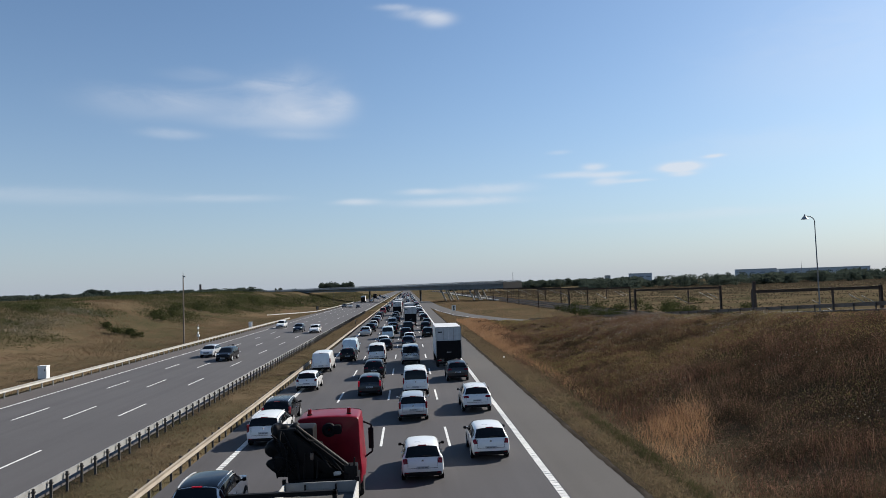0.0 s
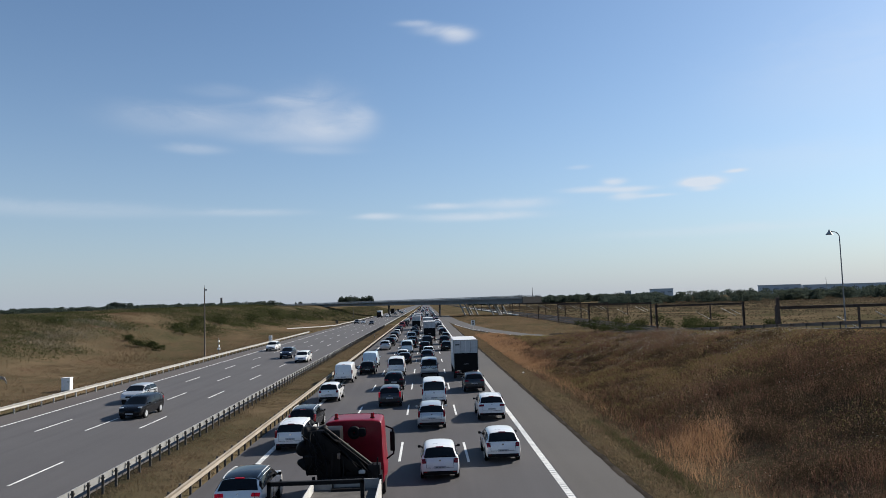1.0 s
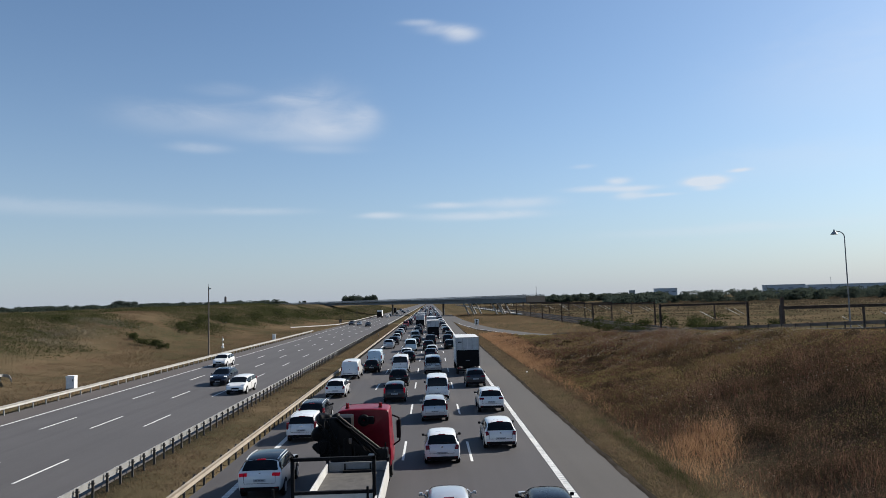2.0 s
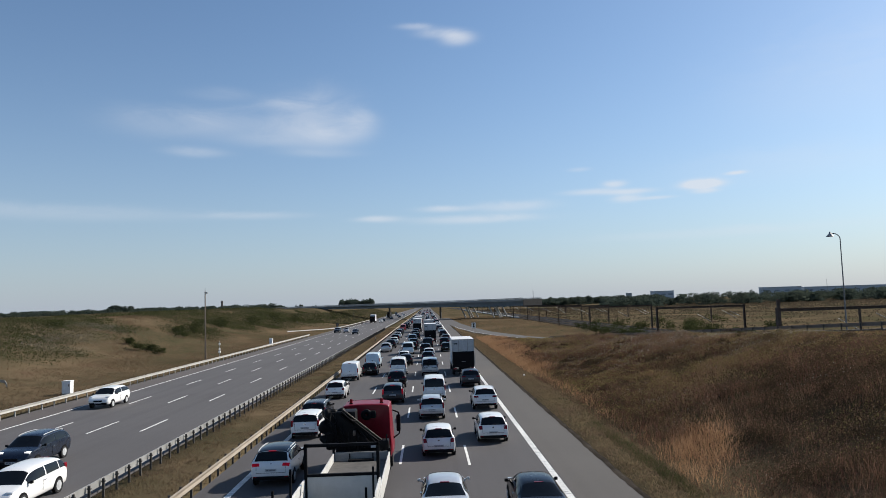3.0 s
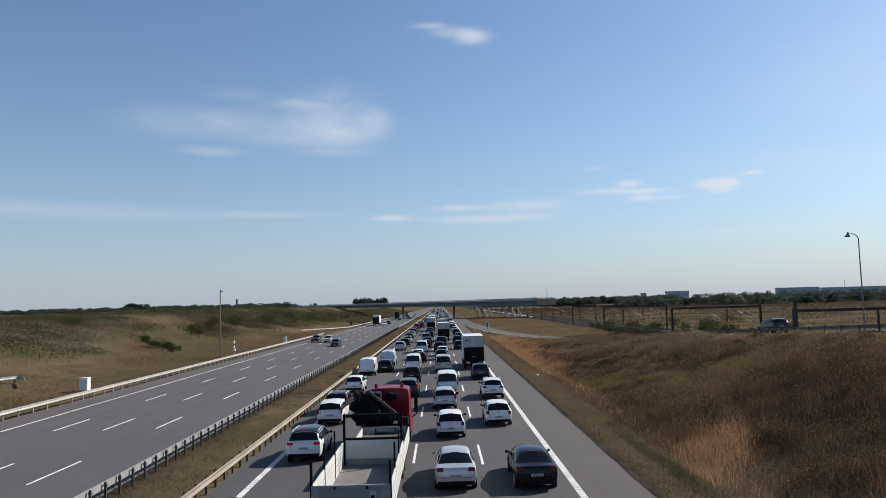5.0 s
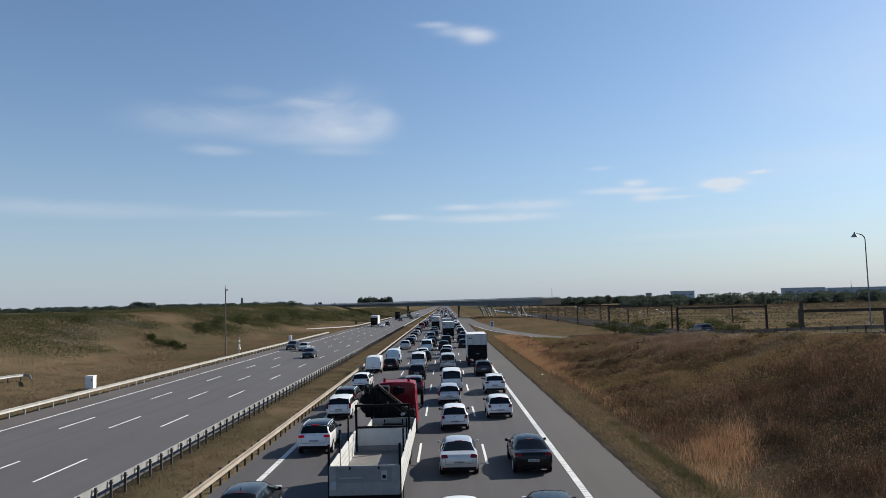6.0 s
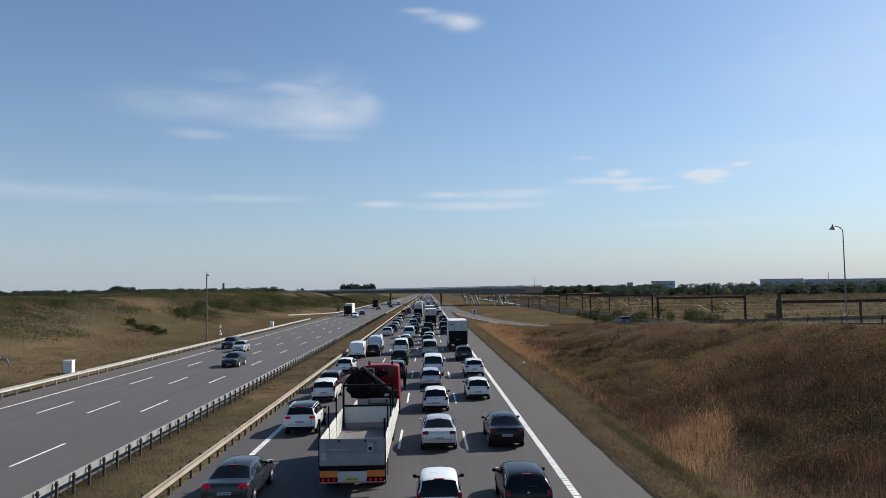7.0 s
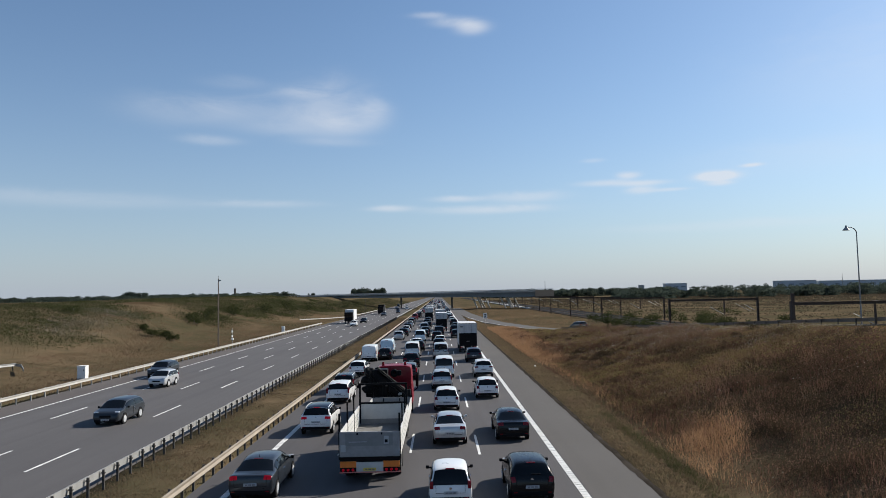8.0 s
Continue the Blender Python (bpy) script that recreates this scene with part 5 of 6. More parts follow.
    add_wheels(t, TRUCK_WHEEL, [(s * 1.05, y) for s in (1, -1) for y in (2.4, 3.8, 10.9)], 0.5)
    return t


def settle(thing):
    """Brings the bodywork to its full width and down to its height over the road."""
    m = Matrix.Translation((0, 0, -0.44)) @ Matrix.Scale(1.055, 4)
    for o in thing.children_recursive:
        kind = o.name.split(".")[0]
        if kind == "wheel":
            o.matrix_basis = pose(o.location.x * 1.055, o.location.y * 1.055, o.location.z)
        elif kind != "rim":
            o.data.transform(m)
    return thing


for make, x in ((trailer, -3.1), (crane_lorry, -3.19)):
    v = settle(make())
    v.matrix_basis = pose(x, FRAME[0][1], 0)
    MOVES.append((v, [(t, pose(x, y, 0)) for t, y in FRAME]))
    SPINS.append((v, 0.5, [float(np.interp(t, [a for a, _ in FRAME], [b for _, b in FRAME])) for t in QUEUE_T]))


# ---- the far queue: lane middle, metres along at 4.5 s, shape, paint ----
FAR = [(-7.4, 126.5, "suv", "silver"), (-7.1, 137.3, "suv", "black"), (-7.2, 151.8, "hatchback", "white"), (-7.5, 164.6, "estate", "black"), (-7.5, 180.5, "hatchback", "white"), (-7.7, 195.1, "suv", "grey"), (-7.9, 209, "hatchback", "black"), (-8.0, 233, "van", "red"),
       (-3.05, 98.3, "hatchback", "black"), (-3.5, 104.5, "hatchback", "white"), (-3.35, 119.2, "van", "pale_blue"), (-2.9, 131, "estate", "black"), (-2.8, 140.2, "suv", "black"), (-3.3, 152.0, "van", "silver"), (-2.8, 172.7, "estate", "black"), (-3.4, 190, "hatchback", "blue"), (-3.2, 202, "suv", "grey"),
       (-0.1, 102.6, "hatchback", "blue"), (0.1, 110.3, "hatchback", "white"), (-0.45, 121.0, "suv", "black"), (-0.05, 133.0, "van", "black"),
       (3.1, 124.9, "estate", "black"), (3.2, 142.1, "suv", "black"), (3.9, 160.1, "hatchback", "grey"), (3.8, 181, "suv", "black"), (3.8, 205.4, "hatchback", "white"), (3.6, 225.3, "suv", "grey")]
NAMES = dict(white="white", silver="silver", grey="dark grey", black="black", blue="dark blue", red="red", teal="blue-green", pale_blue="pale blue")
KINDS = dict(hatchback="hatchback", city_car="city car", suv="suv", estate="estate car", saloon="saloon", van="van")
rng = random.Random(5)


def pace_of(x):
    return 0.8 if x < -6 else 1.2 if x < -2 else 1.3 if x < 2 else 2.2


for lane, start in ((-7.7, 248), (-3.4, 300), (0.2, 205), (3.8, 240)):
    y = start
    while y < 1000:
        FAR.append((lane + rng.uniform(-0.3, 0.3), y, rng.choice(["hatchback", "suv", "estate", "saloon", "hatchback", "van"]), rng.choice(["white", "black", "grey", "silver", "white", "black", "blue", "red", "grey"])))
        y += rng.uniform(9, 16) if y < 500 else rng.uniform(14, 26)
for x, y, shape, paint in FAR:
    v = pace_of(x)
    queue_car(shape, paint, f"{NAMES[paint]} {KINDS[shape]} far along the queue", x, [y + v * (t - 4.5) for t in QUEUE_T], False)
for x, y, label in ((0.5, 153, "white box lorry among cars"), (-3.1, 215, "tall white box lorry in the far queue"), (0.3, 189, "white box lorry behind another lorry"), (-3.3, 252, "white box lorry far along the queue"), (-3.5, 270, "white box lorry far along the queue")):
    v = copy_thing(lorry, Matrix())
    tagged(v, label)
    rows = [(t, pose(x, y + pace_of(x) * (t - 4.5), 0)) for t in (0, 8)]
    v.matrix_basis = rows[0][1]
    MOVES.append((v, rows))


# ---- oncoming traffic: shape, paint, label, x, nose at 0 s, metres a second ----
def oncoming(shape, paint, label, x, noses, lit=False, first=False, near=True):
    """noses: seconds and the nose's place along the road."""
    car = car_at(shape, paint, label, "oncoming cars", first, near)
    length = SHAPES[shape]["st"][-1][0]
    rows = [(t, pose(x, y + length, 0.205, 0, 0, 180)) for t, y in noses]
    car.matrix_basis = rows[0][1]
    MOVES.append((car, rows))
    if lit:
        relight(car, ("headlight",), LAMP_ON)
    return car


def steady(start, speed):
    return [(t, start - speed * t) for t in (0, 4, 8)]


oncoming("hatchback", "silver", "silver-white hatchback driving towards the bridge", -25.3, steady(90.6, 29.2))
c = oncoming("estate", "black", "black estate car with a bicycle on its back", -21.7, steady(84.4, 31.8))
part("bicycle", bicycle_bm(), BLACK, c, "dark bicycle on a rack", at=pose(0.1, -0.22, 0.75))
oncoming("suv", "white", "white suv driving in the outer lane", -27.9, [(0, 157.0), (1.5, 111.8), (2.8, 67.2), (3.5, 46.8), (8, -95)])
c = oncoming("suv", "blue", "blue-black suv with lit headlights", -21.4, [(0, 139.0), (1.5, 90.8), (2.8, 43.4), (3.0, 37.3), (8, -133)], True)
roof_rails(c, "suv", RIM)
oncoming("estate", "white", "white estate car in the inner lane", -17.6, [(0, 134.0), (1.5, 82.0), (2.8, 36.2), (3.0, 29.2), (8, -150)], first=True)
oncoming("hatchback", "grey", "dark grey hatchback driving towards the bridge", -21.2, [(0, 305.0), (4.2, 168.5), (4.7, 151.8), (5.8, 115.5), (6.2, 102.4), (7, 76.3), (8, 45.5)])
oncoming("city_car", "silver", "small silver city car driving towards the bridge", -25.5, [(0, 318.0), (4.2, 185.5), (4.7, 169.5), (5.8, 133.0), (6.2, 120.5), (7, 96.0), (8, 64.5)])
oncoming("suv", "grey", "dark grey suv in the outer lane", -28.6, [(0, 322.0), (4.2, 187.0), (4.7, 171.0), (5.8, 137.0), (6.2, 125.5), (7, 102.0), (8, 72.0)])
oncoming("hatchback", "white", "white hatchback ahead of a lorry", -22.6, steady(443.4, 32.0))
for k, (x, y, shape, paint) in enumerate(((-22.3, 453, "hatchback", "black"), (-21.5, 520, "suv", "grey"), (-18.2, 560, "saloon", "black"), (-24.9, 565, "hatchback", "white"), (-28.3, 600, "van", "white"),
                                          (-21.3, 610, "estate", "black"), (-17.8, 640, "hatchback", "silver"), (-24.8, 660, "suv", "grey"), (-21.4, 720, "hatchback", "white"), (-28.2, 740, "van", "black"))):
    oncoming(shape, paint, f"{NAMES[paint]} {KINDS[shape]} far away on the other carriageway", x, steady(y, 30.5), near=False)
def oncoming_lorry(label, x, run, boxed):
    """A lorry with a dark cab in front of its box."""
    v = copy_thing(lorry, Matrix())
    tagged(v, label, "lorry", "oncoming lorries")
    relight(v, ("cab",) if boxed else ("cab", "box"), BLACK)
    for o in v.children:
        if o.name.split(".")[0] == "cab" or (not boxed and o.name.split(".")[0] == "box"):
            tagged(o, "black painted body")
    rows = [(t, pose(x, y, 0.205, 0, 0, 180)) for t, y in run]
    v.matrix_basis = rows[0][1]
    MOVES.append((v, rows))


oncoming_lorry("white box lorry with a dark cab on the other carriageway", -26.2, ((0, 430), (4.2, 318), (5.8, 275), (6.2, 264), (8, 216)), True)
oncoming_lorry("dark lorry far off on the other carriageway", -25.0, ((0, 560), (4.2, 440), (5.8, 386), (6.2, 372), (8, 315)), False)

# ---- the car on the slip road ----
RAMP_RUN = ((0, -18), (2, 22), (4, 60), (4.5, 69.5), (5.5, 93), (6.5, 114), (7.0, 124.5), (7.5, 134), (8.0, 143.5))
slip_car = car_at("suv", "grey", "dark grey suv driving down the slip road", "cars on the slip road")
roof_rails(slip_car, "suv", RIM)
rows = []
for t, y in RAMP_RUN:
    dx, dz = float(ramp_x(y + 4) - ramp_x(y - 1)), float(ramp_z(y + 4) - ramp_z(y - 1))
    rows.append((t, pose(float(ramp_x(y)), y - 2, float(ramp_z(y - 2)) + 0.03, math.degrees(math.atan2(dz, 5)), 0, -math.degrees(math.atan2(dx, 5)))))
slip_car.matrix_basis = rows[0][1]
MOVES.append((slip_car, rows))


# ---- plants ----
def blades(name, x, y, height, width, material, label, lean=0.35, heads=False, category="grass"):
    """Stalks as thin upright slivers at the places x, y of the land."""
    n = len(x)
    z = land(x, y) - 0.04
    a = np.random.uniform(0, math.tau, n)
    b = np.random.uniform(0, math.tau, n)
    l = np.random.uniform(0, lean, n) * height
    dx, dy = np.cos(a) * width / 2, np.sin(a) * width / 2
    tx, ty, tz = x + np.cos(b) * l, y + np.sin(b) * l, z + height
    mx, my, mz = x + np.cos(b) * l * 0.35, y + np.sin(b) * l * 0.35, z + height * 0.55
    v = np.stack([np.stack([x - dx, y - dy, z], -1), np.stack([mx - dx * 0.8, my - dy * 0.8, mz], -1), np.stack([tx, ty, tz], -1), np.stack([mx + dx * 0.8, my + dy * 0.8, mz], -1), np.stack([x + dx, y + dy, z], -1)], 1).reshape(-1, 3)
    i = np.arange(n) * 5
    quads = np.stack([i, i + 1, i + 3, i + 4], -1)
    tips = np.stack([i + 1, i + 2, i + 3, i + 3], -1)
    me = bpy.data.meshes.new(name)
    faces = [tuple(q) for q in quads.tolist()] + [tuple(t[:3]) for t in tips.tolist()]
    me.from_pydata(v.tolist(), [], faces)
    me.materials.append(material)
    return tagged(new(name, me), label, category, kind="stuff")


def scatter(n, x0, x1, y0, y1, clump, spread, near=1.0):
    """Places in clumps; near > 1 sets more of them at small y."""
    k = max(1, n // clump)
    cx, cy = np.random.uniform(x0, x1, k), y0 + (y1 - y0) * np.random.uniform(0, 1, k) ** near
    x = np.repeat(cx, clump) + np.random.normal(0, spread, k * clump)
    y = np.repeat(cy, clump) + np.random.normal(0, spread, k * clump)
    return x, y


def on_bank(x, y, margin=0.4):
    return (x > 11.2) & (x < ramp_x(y) - 3.3 - margin)


def leafy(name, x, y, low, high, size, material, label, category="plants"):
    """Leaves and dry flower heads strewn in a layer above the land."""
    n = len(x)
    p = np.stack([x, y, land(x, y) + np.random.uniform(low, high, n)], -1)
    v, f = leaf_sheets(p, size)
    return tagged(new(name, arrays_mesh(name, v, f, material)), label, category, kind="stuff")


def leaf_sheets(p, size):
    n = len(p)
    u = np.random.normal(0, 1, (n, 3))
    u /= np.linalg.norm(u, axis=1)[:, None]
    w = np.cross(u, np.random.normal(0, 1, (n, 3)))
    w /= np.linalg.norm(w, axis=1)[:, None]
    s = (size * np.random.uniform(0.4, 1.3, n))[:, None]
    v = np.stack([p - u * s, p + w * s * 0.6, p + u * s, p - w * s * 0.6], 1).reshape(-1, 3)
    i = np.arange(n) * 4
    return v, np.stack([i, i + 1, i + 2, i + 3], -1)


def bank_height(x, y):
    """How tall the weeds grow: low at the foot and near the slip road."""
    mounds = drift(x, y, 2.2, 4, 2) * 0.65 + drift(x, y, 7.0, 5, 2) * 0.5
    return (0.08 + 1.5 * mounds ** 2.0) * np.clip((ramp_x(y) - 3.3 - x) / 7, 0.12, 1) * np.clip((x - 10.8) / 3, 0.3, 1)


def spots(x, y, places):
    """How far x, y lies within round patches: x, y, half width, half length."""
    near = 0.0
    for a, b, w, l in places:
        near = np.maximum(near, np.exp(-((x - a) / w) ** 2 - ((y - b) / l) ** 2))
    return near


def chance(*like):
    return np.random.uniform(0, 1, len(like[0]))


def straw_share(x, y):
    """Where straw-coloured grass stands on the bank."""
    mound = 1.3 * np.exp(-((x - 13.4 - (y - 36) * 0.42) / 1.8) ** 2 - ((y - 36.5) / 5.0) ** 2)
    strip = 0.3 * np.exp(-((x - 12.3) / 0.9) ** 2) * np.clip((y - 22) / 8, 0.2, 1)
    tip = 1.2 * np.clip((y - 76) / 14, 0, 1) * np.clip((16.5 + (y - 90) * 0.03 - x) / 2.5, 0, 1)
    return np.maximum(np.maximum(mound, strip), tip)


def bank_plants():
    x, y = scatter(210000, 11.3, 36, 14, 175, 8, 0.45, 1.7)
    ok = on_bank(x, y)
    x, y = x[ok], y[ok]
    blades("dry_weeds", x, y, bank_height(x, y) * np.random.uniform(0.5, 1.2, len(x)), np.random.uniform(0.008, 0.026, len(x)) * (0.6 + y / 60), WEEDS, "tall brown and olive dry weeds on the bank", 0.8)
    x, y = scatter(330000, 11.3, 36, 14, 175, 24, 0.4, 1.7)
    ok = on_bank(x, y) & (straw_share(x, y) < 0.3 + 0.7 * chance(x))
    x, y = x[ok], y[ok]
    h = bank_height(x, y)
    leafy("weed_leaves", x, y, 0.05 * h, h * 0.95, 0.016 + y / 2100, WEEDS, "brown and olive leaves of dry weeds on the bank")
    # straw-coloured grass along the foot of the bank, in one large tuft and round the end of the bank
    x, y = scatter(300000, 11.3, 30, 18, 168, 30, 0.5, 1.7)
    ok = on_bank(x, y) & (straw_share(x, y) > 0.15 + 0.85 * chance(x))
    x, y = x[ok], y[ok]
    blades("straw_grass", x, y, np.random.uniform(0.3, 0.85, len(x)) * (0.6 + 0.8 * drift(x, y, 2.0, 7)), np.random.uniform(0.004, 0.011, len(x)) * (0.7 + y / 40), TALL, "pale straw-coloured grass at the foot of the bank", 1.1)
    # olive weeds in drifts
    x, y = scatter(230000, 12.5, 36, 24, 160, 30, 0.6, 1.5)
    green = spots(x, y, ((18.5, 135, 5, 18), (18.5, 104, 4, 14), (21, 56, 6, 7), (19.6, 32, 2.6, 3), (27, 42, 3, 6), (29, 58, 3, 8), (16, 62, 2.5, 6)))
    ok = on_bank(x, y) & (0.75 * green + 0.9 * np.clip((drift(x, y, 11, 9) - 0.52) * 4, 0, 1) + 0.5 * np.clip((y - 42) / 25, 0, 1) > 0.1 + 0.9 * chance(x)) & (straw_share(x, y) < 0.5)
    x, y = x[ok], y[ok]
    h = bank_height(x, y) * 1.1
    leafy("olive_weeds", x, y, 0.2 * h, h, 0.02 + y / 1900, OLIVES, "olive-green weeds in drifts on the bank")
    # dark rounded clumps
    cx, cy = scatter(150, 13.5, 33, 28, 140, 1, 0.1, 1.4)
    cx = np.concatenate([cx, (14.8, 15.6, 18.0, 18.8, 22.5, 25.1, 25.8, 17.0)])
    cy = np.concatenate([cy, (80.0, 82.0, 80.0, 78.5, 45.7, 43.9, 45.0, 86.0)])
    ok = on_bank(cx, cy, 1.5)
    cx, cy = cx[ok], cy[ok]
    r = np.random.uniform(0.5, 1.2, len(cx))
    per = 420
    x, y = np.repeat(cx, per) + np.random.normal(0, 0.5, len(cx) * per) * np.repeat(r, per), np.repeat(cy, per) + np.random.normal(0, 0.6, len(cx) * per) * np.repeat(r, per)
    high = np.maximum(0.15, np.repeat(r, per) * 0.95 - np.hypot(x - np.repeat(cx, per), y - np.repeat(cy, per)) * 0.55)
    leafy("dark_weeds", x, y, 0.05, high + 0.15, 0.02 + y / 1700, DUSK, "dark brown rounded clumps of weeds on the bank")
    # extra dark brown leaves that darken the bank, thickest at its near end
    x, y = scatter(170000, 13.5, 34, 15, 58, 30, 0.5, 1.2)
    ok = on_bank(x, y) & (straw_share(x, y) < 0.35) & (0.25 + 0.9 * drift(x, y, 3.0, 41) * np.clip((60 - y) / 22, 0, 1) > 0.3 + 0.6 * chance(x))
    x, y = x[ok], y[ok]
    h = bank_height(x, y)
    leafy("brown_low_leaves", x, y, 0.3 * h, h * 1.05, 0.022 + y / 1900, DUSK, "dark brown leaves low on the bank")
    # dry flower tops standing out of the weeds
    x, y = scatter(120000, 12.5, 36, 20, 120, 14, 0.35, 1.5)
    ok = on_bank(x, y) & (bank_height(x, y) > 0.3 + 0.5 * chance(x)) & (straw_share(x, y) < 0.4)
    x, y = x[ok], y[ok]
    h = bank_height(x, y)
    leafy("dry_flower_tops", x, y, h * 0.85, h * 1.15 + 0.05, 0.012 + y / 2600, DRY_TOPS, "pinkish-brown dry flower tops above the weeds")
    # seed heads: pale ones near the crest, dark ones lower down
    x, y = scatter(42000, 13, 35, 28, 130, 9, 0.7, 1.2)
    pale = spots(x, y, ((24, 76, 3.5, 8), (29.4, 75, 3, 9), (30, 62, 3, 6), (27, 88, 4, 9)))
    ok = on_bank(x, y, 0.0) & (0.9 * pale + 0.35 * np.clip((drift(x, y, 6, 14) - 0.5) * 4, 0, 1) > chance(x))
    x, y = x[ok], y[ok]
    h = bank_height(x, y)
    leafy("seed_heads", x, y, h * 0.8, h * 1.25 + 0.1, 0.022 + y / 2200, THISTLE, "pale dry seed heads above the weeds")
    x, y = scatter(5200, 12.6, 17, 38, 58, 4, 0.4)
    ok = on_bank(x, y) & (spots(x, y, ((14.2, 48, 1.6, 6),)) > chance(x))
    x, y = x[ok], y[ok]
    h = bank_height(x, y)
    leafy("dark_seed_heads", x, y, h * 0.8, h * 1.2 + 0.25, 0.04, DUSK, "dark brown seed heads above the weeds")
    # mown verge
    x, y = scatter(90000, 8.8, 11.6, 16, 200, 10, 0.3, 1.7)
    ok = (x > 8.85) & (x < 12.0)
    x, y = x[ok], y[ok]
    blades("verge_grass", x, y, np.random.uniform(0.04, 0.2, len(x)) * (0.5 + drift(x, y, 1.5, 3)), np.random.uniform(0.012, 0.035, len(x)) * (0.7 + y / 60), SHORT, "short dry grass along the hard shoulder", 2.0)
    x, y = scatter(40000, 10.0, 11.6, 16, 64, 12, 0.3, 1.3)
    ok = (x > 9.5) & (np.exp(-((x - 10.75) / 0.55) ** 2) * (0.2 + 1.1 * drift(x, y, 2.5, 6)) * np.clip((54 - y) / 12, 0, 1) > 0.3 + 0.6 * chance(x))
    x, y = x[ok], y[ok]
    blades("green_grass", x, y, np.random.uniform(0.08, 0.28, len(x)), np.random.uniform(0.012, 0.03, len(x)), GREEN, "fresh green grass in the hollow below the bank", 1.0)
    # beyond the tip of the bank, between slip road and motorway, and past the slip road
    x, y = scatter(60000, 8.5, 60, 120, 420, 10, 0.9)
    ok = ((x > ramp_x(y) + 3.6) & ((x < 42) | (x > 57))) | ((x < ramp_x(y) - 3.0) & (x > 8.5))
    x, y = x[ok], y[ok]
    blades("far_meadow_grass", x, y, np.random.uniform(0.1, 0.4, len(x)), np.random.uniform(0.05, 0.14, len(x)), DRYLAND, "dry brown meadow grass beyond the slip road", 0.9)
    x, y = scatter(90000, 57.5, 600, 90, 800, 12, 2.5)
    ok = x < 0.9 * y
    x, y = x[ok], y[ok]
    blades("field_scrub", x, y, np.random.uniform(0.15, 0.6, len(x)) * (0.4 + y / 600), np.random.uniform(0.2, 0.6, len(x)) * (0.5 + y / 400), FIELD, "brown dry scrub on the fields past the railway", 0.9)


bank_plants()


def median_plants():
    x, y = scatter(120000, -14.7, -10.5, 15, 260, 8, 0.3, 2.0)
    ok = (x > -14.85) & (x < -10.6)
    x, y = x[ok], y[ok]
    blades("median_grass", x, y, np.random.uniform(0.03, 0.14, len(x)) * (0.4 + 1.2 * drift(x, y, 1.6, 2)), np.random.uniform(0.012, 0.035, len(x)) * (0.7 + y / 60), SHORT, "short brown dry grass on the median", 2.2)


median_plants()


